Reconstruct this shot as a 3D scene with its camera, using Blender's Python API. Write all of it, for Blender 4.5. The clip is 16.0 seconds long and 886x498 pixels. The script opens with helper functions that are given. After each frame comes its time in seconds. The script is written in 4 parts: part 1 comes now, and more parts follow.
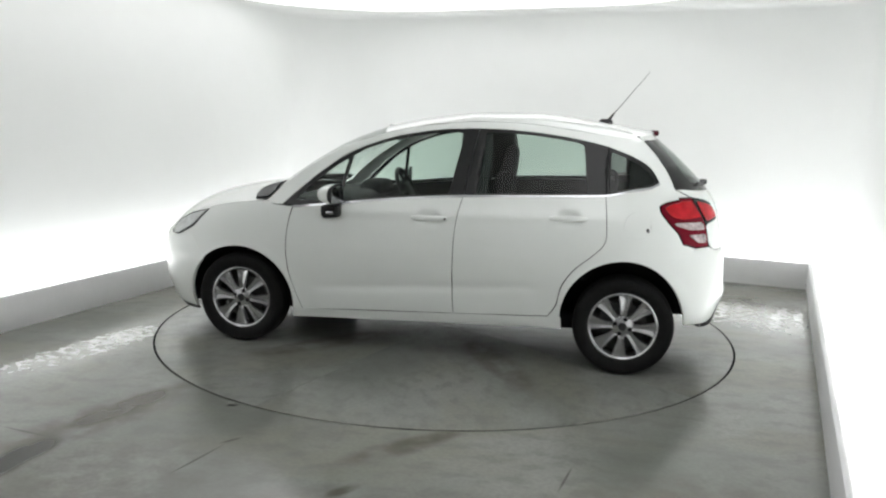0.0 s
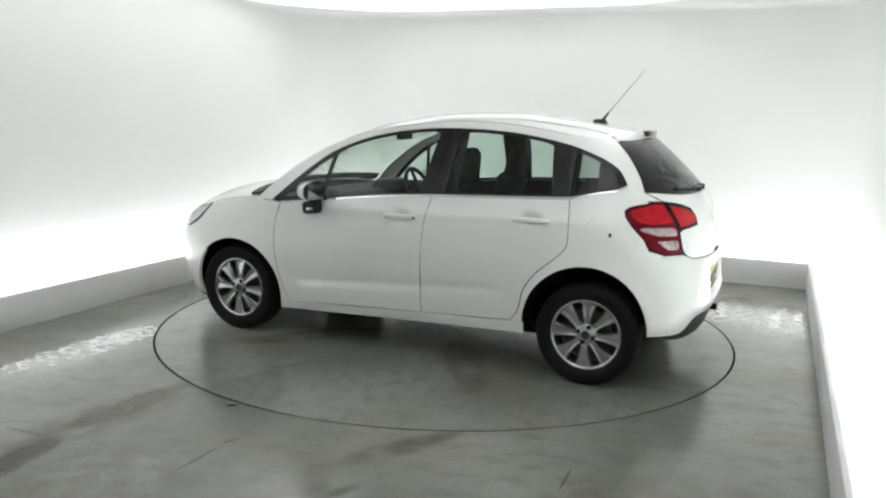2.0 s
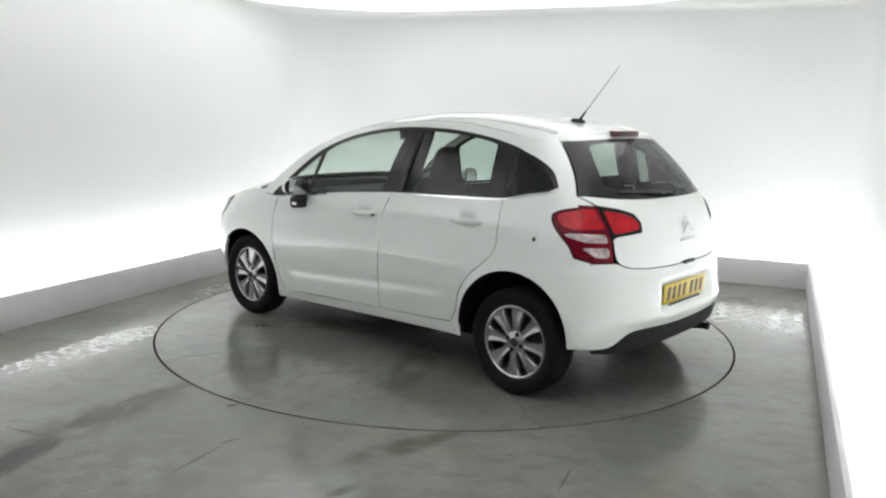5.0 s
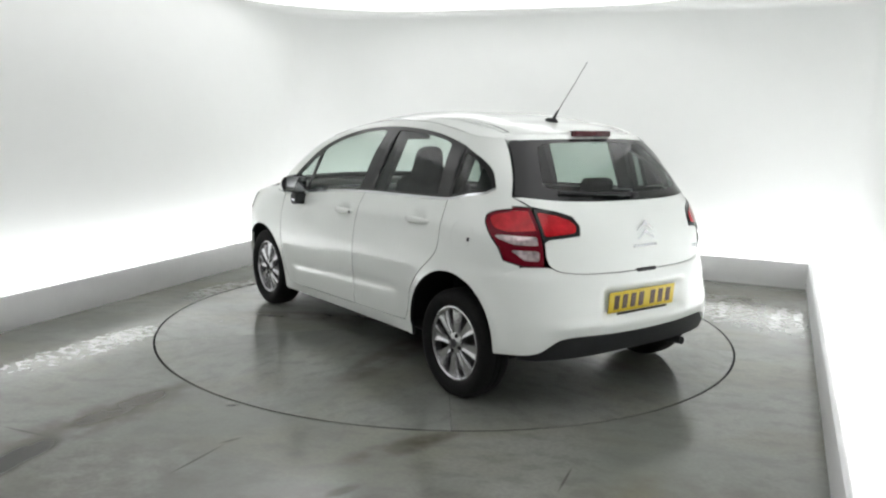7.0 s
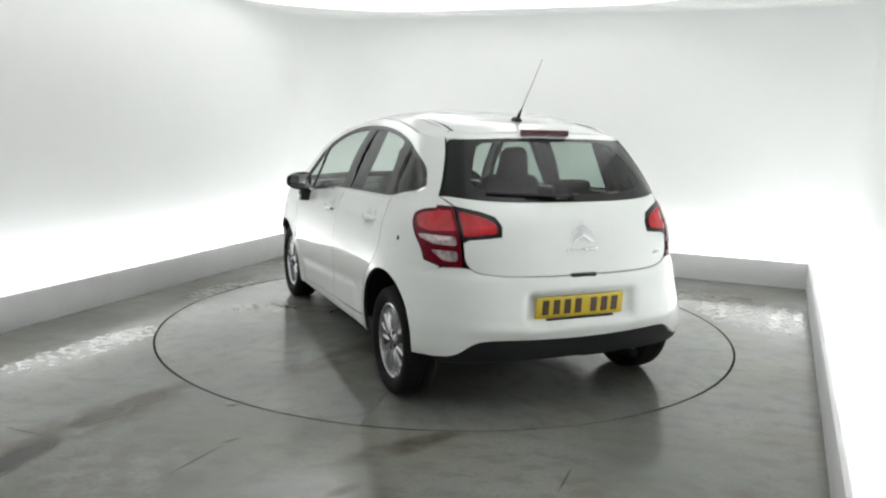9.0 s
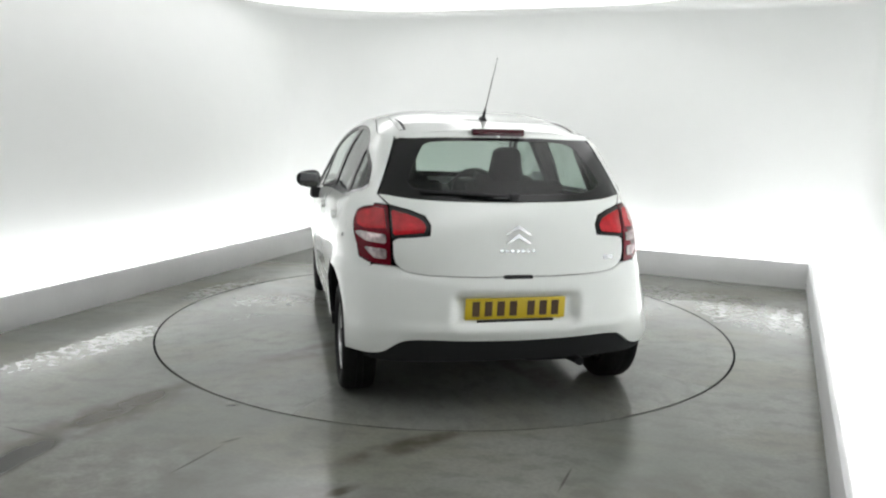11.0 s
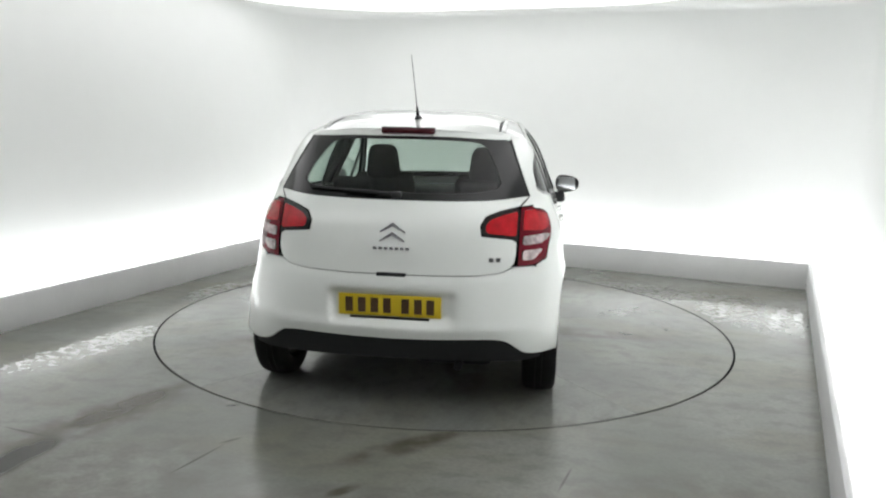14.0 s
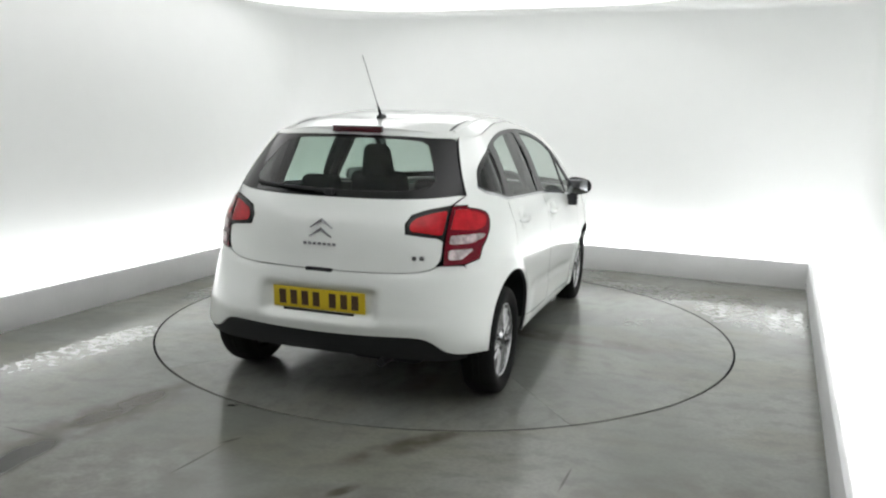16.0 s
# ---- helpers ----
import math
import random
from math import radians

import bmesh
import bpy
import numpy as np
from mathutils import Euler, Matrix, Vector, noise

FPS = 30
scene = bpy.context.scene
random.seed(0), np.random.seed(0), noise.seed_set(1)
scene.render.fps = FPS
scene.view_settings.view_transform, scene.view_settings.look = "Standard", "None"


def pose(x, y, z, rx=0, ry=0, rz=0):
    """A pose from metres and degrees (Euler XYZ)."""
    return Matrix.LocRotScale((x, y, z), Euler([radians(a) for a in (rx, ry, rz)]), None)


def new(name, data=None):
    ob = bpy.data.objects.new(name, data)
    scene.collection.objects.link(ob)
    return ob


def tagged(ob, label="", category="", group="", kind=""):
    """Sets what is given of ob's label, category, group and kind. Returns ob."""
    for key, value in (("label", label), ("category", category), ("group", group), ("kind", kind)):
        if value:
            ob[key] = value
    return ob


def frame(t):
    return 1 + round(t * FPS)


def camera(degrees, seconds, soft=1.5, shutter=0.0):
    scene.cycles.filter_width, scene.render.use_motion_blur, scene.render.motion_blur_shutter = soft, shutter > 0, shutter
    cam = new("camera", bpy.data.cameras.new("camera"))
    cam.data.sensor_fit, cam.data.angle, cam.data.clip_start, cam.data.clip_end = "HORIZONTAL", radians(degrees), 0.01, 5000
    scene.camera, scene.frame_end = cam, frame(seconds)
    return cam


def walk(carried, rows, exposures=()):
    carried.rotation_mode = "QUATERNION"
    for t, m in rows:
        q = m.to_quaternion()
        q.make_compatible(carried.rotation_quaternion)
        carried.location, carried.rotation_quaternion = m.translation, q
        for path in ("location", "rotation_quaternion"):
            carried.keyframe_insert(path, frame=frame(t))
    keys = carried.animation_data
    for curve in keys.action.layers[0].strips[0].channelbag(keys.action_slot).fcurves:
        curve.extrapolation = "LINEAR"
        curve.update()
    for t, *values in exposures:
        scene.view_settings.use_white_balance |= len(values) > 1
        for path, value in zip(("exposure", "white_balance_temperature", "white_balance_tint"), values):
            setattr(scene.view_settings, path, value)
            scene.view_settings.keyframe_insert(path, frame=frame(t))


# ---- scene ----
from mathutils.geometry import delaunay_2d_cdt

# ---- camera: stands still on its post near one wall ----
cam = camera(59.3, 16.0, soft=2.2)
EYE = (0.0, -5.611, 1.516)
VIEW = pose(*EYE, 90 - 9.78, 0, 0.234) @ pose(0, 0, 0, 0, 0, 1.357)
walk(cam, [(0, VIEW), (16, VIEW)], exposures=[(0, 0.0), (16, 0.0)])

# turntable angle in degrees, half second by half second
TURN = [(0, 168.05), (0.5, 165.07), (1, 162.32), (1.5, 159.44), (2, 156.01), (2.5, 153.19), (3, 150.53), (3.5, 147.56), (4, 144.64),
        (5.25, 137.28), (6.5, 129.69), (7, 126.36), (7.5, 123.59), (8, 120.53), (8.5, 117.6), (9, 113.55), (10.25, 106.72), (11.5, 99.41),
        (12, 95.98), (12.5, 92.99), (13, 89.84), (13.5, 86.77), (14, 83.25), (14.5, 80.56), (15, 76.93), (15.5, 74.43), (16, 71.5)]
CAR_OFF = (-0.033, 0.050)

# ---- world and light ----
world = bpy.data.worlds.new("world")
scene.world = world
world.use_nodes = True
world.node_tree.nodes["Background"].inputs[0].default_value = (0.8, 0.85, 0.9, 1)
world.node_tree.nodes["Background"].inputs[1].default_value = 0.05
CEILING_GLOW = 1.37
TROUGH_GLOW = 9.2


# ---- materials ----
def mat(name, color, rough=0.5, metal=0.0, coat=0.0, var=0.0, scale=20.0, bump=0.0, spec=0.5, rvar=0.0, stretch=(1, 1, 1)):
    m = bpy.data.materials.new(name)
    m.use_nodes = True
    nt = m.node_tree
    b = nt.nodes["Principled BSDF"]
    b.inputs["Base Color"].default_value = (*color, 1)
    b.inputs["Roughness"].default_value = rough
    b.inputs["Metallic"].default_value = metal
    b.inputs["Coat Weight"].default_value = coat
    b.inputs["Coat Roughness"].default_value = 0.04
    b.inputs["Specular IOR Level"].default_value = spec
    if var or bump or rvar:
        tc = nt.nodes.new("ShaderNodeTexCoord")
        mp = nt.nodes.new("ShaderNodeMapping")
        mp.inputs["Scale"].default_value = stretch
        nt.links.new(tc.outputs["Object"], mp.inputs[0])
        big = nt.nodes.new("ShaderNodeTexNoise")
        big.inputs["Scale"].default_value = scale
        big.inputs["Detail"].default_value = 6
        nt.links.new(mp.outputs[0], big.inputs["Vector"])
        fine = nt.nodes.new("ShaderNodeTexNoise")
        fine.inputs["Scale"].default_value = scale * 9
        fine.inputs["Detail"].default_value = 4
        nt.links.new(mp.outputs[0], fine.inputs["Vector"])
        add = nt.nodes.new("ShaderNodeMath")
        add.operation = "MULTIPLY_ADD"
        nt.links.new(fine.outputs[0], add.inputs[0])
        add.inputs[1].default_value = 0.4
        nt.links.new(big.outputs[0], add.inputs[2])
        if var:
            r = nt.nodes.new("ShaderNodeMapRange")
            r.inputs["From Min"].default_value, r.inputs["From Max"].default_value = 0.4, 1.0
            r.inputs["To Min"].default_value, r.inputs["To Max"].default_value = 1 - var, 1 + var
            nt.links.new(add.outputs[0], r.inputs[0])
            mul = nt.nodes.new("ShaderNodeMix")
            mul.data_type, mul.blend_type = "RGBA", "MULTIPLY"
            mul.inputs[0].default_value = 1
            mul.inputs[6].default_value = (*color, 1)
            nt.links.new(r.outputs[0], mul.inputs[7])
            nt.links.new(mul.outputs[2], b.inputs["Base Color"])
        if rvar:
            r = nt.nodes.new("ShaderNodeMapRange")
            r.inputs["From Min"].default_value, r.inputs["From Max"].default_value = 0.4, 1.0
            r.inputs["To Min"].default_value, r.inputs["To Max"].default_value = max(0.02, rough - rvar), rough + rvar
            nt.links.new(add.outputs[0], r.inputs[0])
            nt.links.new(r.outputs[0], b.inputs["Roughness"])
        if bump:
            bp = nt.nodes.new("ShaderNodeBump")
            bp.inputs["Strength"].default_value = bump
            bp.inputs["Distance"].default_value = 0.01
            nt.links.new(add.outputs[0], bp.inputs["Height"])
            nt.links.new(bp.outputs[0], b.inputs["Normal"])
    return m


def glass_mat(name, tint, gloss=1.0):
    m = bpy.data.materials.new(name)
    m.use_nodes = True
    nt = m.node_tree
    nt.nodes.clear()
    out = nt.nodes.new("ShaderNodeOutputMaterial")
    tr = nt.nodes.new("ShaderNodeBsdfTransparent")
    tr.inputs[0].default_value = (*tint, 1)
    gl = nt.nodes.new("ShaderNodeBsdfGlossy")
    gl.inputs["Roughness"].default_value = 0.05
    lw = nt.nodes.new("ShaderNodeLayerWeight")
    lw.inputs[0].default_value = 0.5
    pw = nt.nodes.new("ShaderNodeMath")
    pw.operation = "POWER"
    pw.inputs[1].default_value = 4.0
    nt.links.new(lw.outputs["Facing"], pw.inputs[0])
    fr = nt.nodes.new("ShaderNodeMapRange")
    fr.inputs["To Min"].default_value, fr.inputs["To Max"].default_value = 0.035 * gloss, 0.8 * gloss
    nt.links.new(pw.outputs[0], fr.inputs[0])
    mx = nt.nodes.new("ShaderNodeMixShader")
    nt.links.new(fr.outputs[0], mx.inputs[0])
    nt.links.new(tr.outputs[0], mx.inputs[1])
    nt.links.new(gl.outputs[0], mx.inputs[2])
    nt.links.new(mx.outputs[0], out.inputs[0])
    return m


def glow_mat(name, color, strength):
    m = bpy.data.materials.new(name)
    m.use_nodes = True
    b = m.node_tree.nodes["Principled BSDF"]
    b.inputs["Base Color"].default_value = (0.8, 0.8, 0.8, 1)
    b.inputs["Emission Color"].default_value = (*color, 1)
    b.inputs["Emission Strength"].default_value = strength
    return m


PAINT = mat("white_car_paint", (0.765, 0.79, 0.765), 0.35, coat=1.0, var=0.015, scale=3)
WALL = mat("white_wall_paint", (0.79, 0.80, 0.785), 0.75, var=0.02, scale=0.8, bump=0.03)
PLINTH = mat("white_plinth_paint", (0.72, 0.72, 0.72), 0.6, var=0.05, scale=2.5, bump=0.05)
CEIL, CEIL_MID, CEIL_DIM = (glow_mat("lit_diffuser", (1.0, 1.0, 1.0), CEILING_GLOW * k) for k in (1.0, 0.66, 0.36))
STRIP = glow_mat("light_strip", (0.97, 0.98, 1.0), TROUGH_GLOW)
BLACK = mat("black_plastic", (0.006, 0.0065, 0.007), 0.22, var=0.1, scale=40, spec=0.4)
SATIN = mat("satin_black_trim", (0.010, 0.011, 0.012), 0.5, var=0.1, scale=30, bump=0.05, spec=0.35)
RUBBER = mat("tyre_rubber", (0.009, 0.009, 0.009), 0.75, var=0.25, scale=30, bump=0.12, spec=0.15)
# grey of the added board behind the camera, chosen for how much light it returns
BOARD_GREY = mat("grey_bounce_board", (0.42, 0.42, 0.42), 0.7, var=0.1, scale=2)
SEAL = mat("matt_rubber_seal", (0.006, 0.006, 0.006), 0.95, var=0.3, scale=30, spec=0.0)
DARK = mat("dark_shadow_metal", (0.007, 0.007, 0.008), 0.8, var=0.2, scale=12, spec=0.2)
ALLOY = mat("silver_wheel_paint", (0.41, 0.41, 0.42), 0.24, metal=0.9, coat=0.4, var=0.06, scale=30)
STEEL = mat("dull_brake_steel", (0.05, 0.05, 0.05), 0.6, metal=0.4, var=0.3, scale=30)
CHROME = mat("chrome", (0.62, 0.63, 0.65), 0.12, metal=1.0, var=0.03, scale=20)
CLOTH = mat("dark_seat_cloth", (0.020, 0.021, 0.023), 0.9, var=0.25, scale=20, bump=0.05, spec=0.15)
TRIM = mat("grey_interior_plastic", (0.026, 0.028, 0.029), 0.7, var=0.12, scale=15, bump=0.02, spec=0.25)
LINING = mat("pale_headlining", (0.22, 0.22, 0.21), 0.9, var=0.05, scale=30, bump=0.05)
RED = mat("red_lamp_lens", (0.42, 0.005, 0.012), 0.2, coat=0.15, var=0.35, scale=22, spec=0.3)
DEEPRED = mat("dark_red_lamp_lens", (0.13, 0.002, 0.010), 0.25, coat=0.04, var=0.2, scale=30, spec=0.2)
DARKRED = mat("unlit_brake_lens", (0.055, 0.004, 0.009), 0.2, coat=0.3, var=0.2, scale=40, spec=0.4)
CLEAR = mat("silver_lamp_lens", (0.50, 0.40, 0.41), 0.25, metal=0.5, coat=0.4, var=0.75, scale=28)
HEADL = mat("clear_headlamp", (0.60, 0.62, 0.62), 0.12, metal=0.4, coat=1.0, var=0.2, scale=25)
YELLOW = mat("yellow_plate", (0.62, 0.46, 0.02), 0.4, var=0.04, scale=20)
FRIT = mat("black_printed_glass", (0.006, 0.0065, 0.007), 0.14, var=0.1, scale=40, spec=0.4)
QGLASS = glass_mat("dark_quarter_glass", (0.42, 0.48, 0.45), 1.1)
GLASS = glass_mat("green_tinted_glass", (0.70, 0.79, 0.74))
REARGLASS = glass_mat("rear_tinted_glass", (0.50, 0.58, 0.54))
SCREEN = glass_mat("clear_windscreen_glass", (0.86, 0.91, 0.88), 1.2)
MIRROR = mat("mirror_glass", (0.36, 0.37, 0.38), 0.03, metal=1.0)


def floor_mat(name, seed, base, marks, polish=()):
    """Sealed grey concrete: cloudy tone, worn gloss, dirt streaks and broad darker patches at given places (x, y,
    angle, length, width, strength).
    """
    m = bpy.data.materials.new(name)
    m.use_nodes = True
    nt = m.node_tree
    N, L = nt.nodes.new, nt.links.new
    b = nt.nodes["Principled BSDF"]
    tc = N("ShaderNodeTexCoord")

    def noise_at(scale, stretch, detail=6, off=0.0):
        mp = N("ShaderNodeMapping")
        mp.inputs["Scale"].default_value = stretch
        mp.inputs["Rotation"].default_value = (0, 0, radians(22))
        mp.inputs["Location"].default_value = (seed + off, seed * 2.3 + off, 0)
        L(tc.outputs["Object"], mp.inputs[0])
        n = N("ShaderNodeTexNoise")
        n.inputs["Scale"].default_value, n.inputs["Detail"].default_value = scale, detail
        L(mp.outputs[0], n.inputs["Vector"])
        return n.outputs[0]

    def rng(src, a, c, lo, hi):
        r = N("ShaderNodeMapRange")
        r.interpolation_type = "SMOOTHERSTEP"
        r.inputs[1].default_value, r.inputs[2].default_value, r.inputs[3].default_value, r.inputs[4].default_value = a, c, lo, hi
        L(src, r.inputs[0])
        return r.outputs[0]

    def mixc(fac, c1, c2, mode="MIX"):
        x = N("ShaderNodeMix")
        x.data_type, x.blend_type = "RGBA", mode
        for src, i in ((fac, 0), (c1, 6), (c2, 7)):
            if isinstance(src, (tuple, float)):
                x.inputs[i].default_value = src
            else:
                L(src, x.inputs[i])
        return x.outputs[2]

    cloud = noise_at(0.8, (1, 1, 1), 3)
    tint = noise_at(1.5, (0.6, 1.2, 1), 4, 7.0)
    grain = noise_at(45, (1, 1, 1), 3)
    mottle = noise_at(9, (0.8, 1.2, 1), 5, 3.0)
    wear = noise_at(1.1, (0.7, 1.3, 1), 2, 4.0)
    col = mixc(rng(cloud, 0.30, 0.70, 0, 1), (base[0] * 0.82, base[1] * 0.85, base[2] * 0.82, 1), (base[0] * 1.26, base[1] * 1.26, base[2] * 1.24, 1))
    col = mixc(rng(tint, 0.42, 0.68, 0, 0.55), col, (base[0] * 1.02, base[1] * 0.97, base[2] * 0.80, 1))
    col = mixc(rng(mottle, 0.42, 0.72, 0, 0.5), col, (base[0] * 0.72, base[1] * 0.74, base[2] * 0.70, 1))
    col = mixc(rng(grain, 0.3, 0.7, 0, 0.25), col, (base[0] * 0.7, base[1] * 0.7, base[2] * 0.68, 1))

    def patch(x, y, ang, length, width, strength, blot=(6, 0.28, 0.62)):
        mp = N("ShaderNodeMapping")
        mp.vector_type = "TEXTURE"
        mp.inputs["Location"].default_value = (x, y, 0)
        mp.inputs["Rotation"].default_value = (0, 0, radians(ang))
        mp.inputs["Scale"].default_value = (length, width, 1)
        L(tc.outputs["Object"], mp.inputs[0])
        g = N("ShaderNodeTexGradient")
        g.gradient_type = "QUADRATIC_SPHERE"
        L(mp.outputs[0], g.inputs[0])
        k = N("ShaderNodeMath")
        k.operation = "MULTIPLY"
        L(rng(g.outputs[0], 0.0, 0.55, 0, strength), k.inputs[0])
        L(rng(noise_at(blot[0], (1, 1, 1), 7, x), blot[1], blot[2], 0.2, 1), k.inputs[1])
        return k.outputs[0]

    for x, y, ang, length, width, strength, tone in marks:
        col = mixc(patch(x, y, ang, length, width, strength), col, (*tone, 1))
    L(col, b.inputs["Base Color"])
    rough, film = rng(wear, 0.30, 0.70, 0.14, 0.24), None
    for spot in polish:
        mask = patch(*spot, blot=(17, 0.36, 0.66))
        x = N("ShaderNodeMix")
        L(mask, x.inputs[0])
        L(rough, x.inputs[2])
        x.inputs[3].default_value = 0.07
        rough = x.outputs[0]
        if film is None:
            film = mask
        else:
            y = N("ShaderNodeMath")
            y.operation = "MAXIMUM"
            L(film, y.inputs[0])
            L(mask, y.inputs[1])
            film = y.outputs[0]
    L(rough, b.inputs["Roughness"])
    b.inputs["Specular IOR Level"].default_value = 0.6
    if film is not None:
        L(film, b.inputs["Coat Weight"])
        b.inputs["Coat Roughness"].default_value = 0.08
        b.inputs["Coat IOR"].default_value = 1.55
    bp = N("ShaderNodeBump")
    bp.inputs["Strength"].default_value, bp.inputs["Distance"].default_value = 0.16, 0.002
    L(noise_at(13, (0.6, 1.6, 1), 3, 9.0), bp.inputs["Height"])
    L(bp.outputs[0], b.inputs["Normal"])
    return m


DARK_BROWN = (0.07, 0.06, 0.045)
FLOOR = floor_mat("sealed_concrete", 1.7, (0.195, 0.199, 0.184), [
    (-1.86, -2.47, 76, 0.50, 0.17, 1.0, (0.008, 0.0075, 0.006)),
    (-1.83, -2.37, 62, 0.26, 0.12, 1.0, (0.006, 0.006, 0.005)),
    (-1.90, -2.52, 70, 0.30, 0.10, 1.0, (0.006, 0.006, 0.005)),
    (-1.64, -1.84, 61, 0.75, 0.16, 0.95, (0.055, 0.045, 0.03)),
    (-1.70, -1.98, 58, 1.10, 0.34, 0.55, DARK_BROWN),
    (-1.07, -2.40, 65, 0.30, 0.013, 0.9, (0.05, 0.05, 0.045)),
    (-0.98, -2.20, 40, 0.10, 0.020, 0.7, (0.06, 0.06, 0.05)),
    (-0.20, -2.24, 36, 0.62, 0.16, 0.6, (0.06, 0.055, 0.035)),
    (-0.05, -2.12, 30, 0.35, 0.10, 0.55, (0.06, 0.055, 0.035)),
    (-1.96, -2.16, -21, 0.26, 0.012, 0.8, (0.06, 0.06, 0.05)),
    (0.53, -2.51, 68, 0.22, 0.012, 0.8, (0.06, 0.06, 0.05)),
    (-1.09, -1.76, 20, 0.07, 0.03, 0.9, (0.03, 0.03, 0.025)),
    (-0.40, -2.66, 38, 0.16, 0.07, 0.9, (0.05, 0.045, 0.028)),
    # broad weak patches that darken the front of the floor
    (-1.5, -2.75, 35, 1.6, 0.9, 0.32, DARK_BROWN), (0.9, -2.7, 10, 0.9, 0.5, 0.3, DARK_BROWN), (-0.6, -2.9, 20, 1.1, 0.5, 0.35, DARK_BROWN)],
    [(-2.30, -0.92, 62, 1.25, 0.42, 1.0), (-2.15, -0.58, 62, 0.75, 0.30, 1.0), (2.5, 0.40, 100, 1.5, 0.9, 0.5), (1.8, 1.2, -22, 1.4, 0.6, 0.5), (-1.9, 0.9, 66, 1.0, 0.3, 0.4),
     (2.63, 0.30, 66, 0.80, 0.10, 1.0), (2.53, 0.20, 66, 0.60, 0.08, 1.0), (2.78, 0.34, 66, 0.75, 0.08, 1.0)])
DISC = floor_mat("turntable_concrete", 5.1, (0.190, 0.195, 0.183), [
    (0.9, 0.2, 10, 1.3, 0.25, 0.5, DARK_BROWN), (-0.9, -0.3, 170, 1.0, 0.2, 0.45, DARK_BROWN), (0.2, 1.2, 20, 0.9, 0.15, 0.4, DARK_BROWN)],
    [(1.4, 0.6, 30, 0.8, 0.5, 0.3), (1.3, -0.9, -30, 0.8, 0.5, 0.3), (-1.2, 1.2, 135, 0.8, 0.4, 0.3)])


# ---- mesh helpers ----
def mesh_ob(name, verts, faces, material, parent=None, smooth=True, label="", mats=None, fm=None):
    me = bpy.data.meshes.new(name)
    me.from_pydata([tuple(map(float, v)) for v in verts], [], [tuple(map(int, f)) for f in faces])
    for m in mats or [material]:
        me.materials.append(m)
    if smooth:
        me.polygons.foreach_set("use_smooth", [True] * len(me.polygons))
    if fm is not None:
        me.polygons.foreach_set("material_index", fm)
    me.update()
    ob = new(name, me)
    if parent:
        ob.parent = parent
    if label:
        ob["label"] = label
    return ob


def part(name, bm, material, parent, label="", smooth=True):
    me = bpy.data.meshes.new(name)
    bmesh.ops.recalc_face_normals(bm, faces=bm.faces)
    bm.to_mesh(me)
    bm.free()
    me.materials.append(material)
    if smooth:
        me.polygons.foreach_set("use_smooth", [True] * len(me.polygons))
        me.set_sharp_from_angle(angle=radians(40))
    ob = new(name, me)
    if parent:
        ob.parent = parent
    if label:
        ob["label"] = label
    return ob


def rbox(sx, sy, sz, bevel, m=None, seg=3, bm=None, taper=1.0):
    """A box with rounded edges, its top scaled by taper, moved by m."""
    made = bmesh.new()
    bmesh.ops.create_cube(made, size=1)
    for v in made.verts:
        k = taper if v.co.z > 0 else 1
        v.co = Vector((v.co.x * sx * k, v.co.y * sy * k, v.co.z * sz))
    bmesh.ops.bevel(made, geom=made.edges[:], offset=bevel, segments=seg, profile=0.5, affect="EDGES")
    if m:
        made.transform(m)
    if bm is None:
        return made
    me = bpy.data.meshes.new("tmp")
    made.to_mesh(me)
    made.free()
    bm.from_mesh(me)
    bpy.data.meshes.remove(me)
    return bm


def lathe(profile, n, axis="y", bm=None):
    """Turns (radius, along) points round an axis."""
    bm = bm or bmesh.new()
    rings = []
    for i in range(n):
        a = 2 * math.pi * i / n
        ring = []
        for r, h in profile:
            p = (r * math.cos(a), h, r * math.sin(a)) if axis == "y" else (r * math.cos(a), r * math.sin(a), h)
            ring.append(bm.verts.new(p))
        rings.append(ring)
    for i in range(n):
        A, B = rings[i], rings[(i + 1) % n]
        for j in range(len(profile) - 1):
            bm.faces.new((A[j], B[j], B[j + 1], A[j + 1]))
    return bm


def tube(points, radius, n=8, bm=None, radii=None):
    bm = bm or bmesh.new()
    pts = [Vector(p) for p in points]
    rings = []
    for i, p in enumerate(pts):
        d = (pts[min(i + 1, len(pts) - 1)] - pts[max(i - 1, 0)]).normalized()
        s = d.cross(Vector((0, 0, 1)))
        s = s.normalized() if s.length > 1e-4 else Vector((1, 0, 0))
        u = s.cross(d)
        r = radii[i] if radii else radius
        rings.append([bm.verts.new(p + (s * math.cos(a) + u * math.sin(a)) * r) for a in (2 * math.pi * k / n for k in range(n))])
    for A, B in zip(rings, rings[1:]):
        for k in range(n):
            bm.faces.new((A[k], A[(k + 1) % n], B[(k + 1) % n], B[k]))
    bm.faces.new(rings[0][::-1])
    bm.faces.new(rings[-1])
    return bm


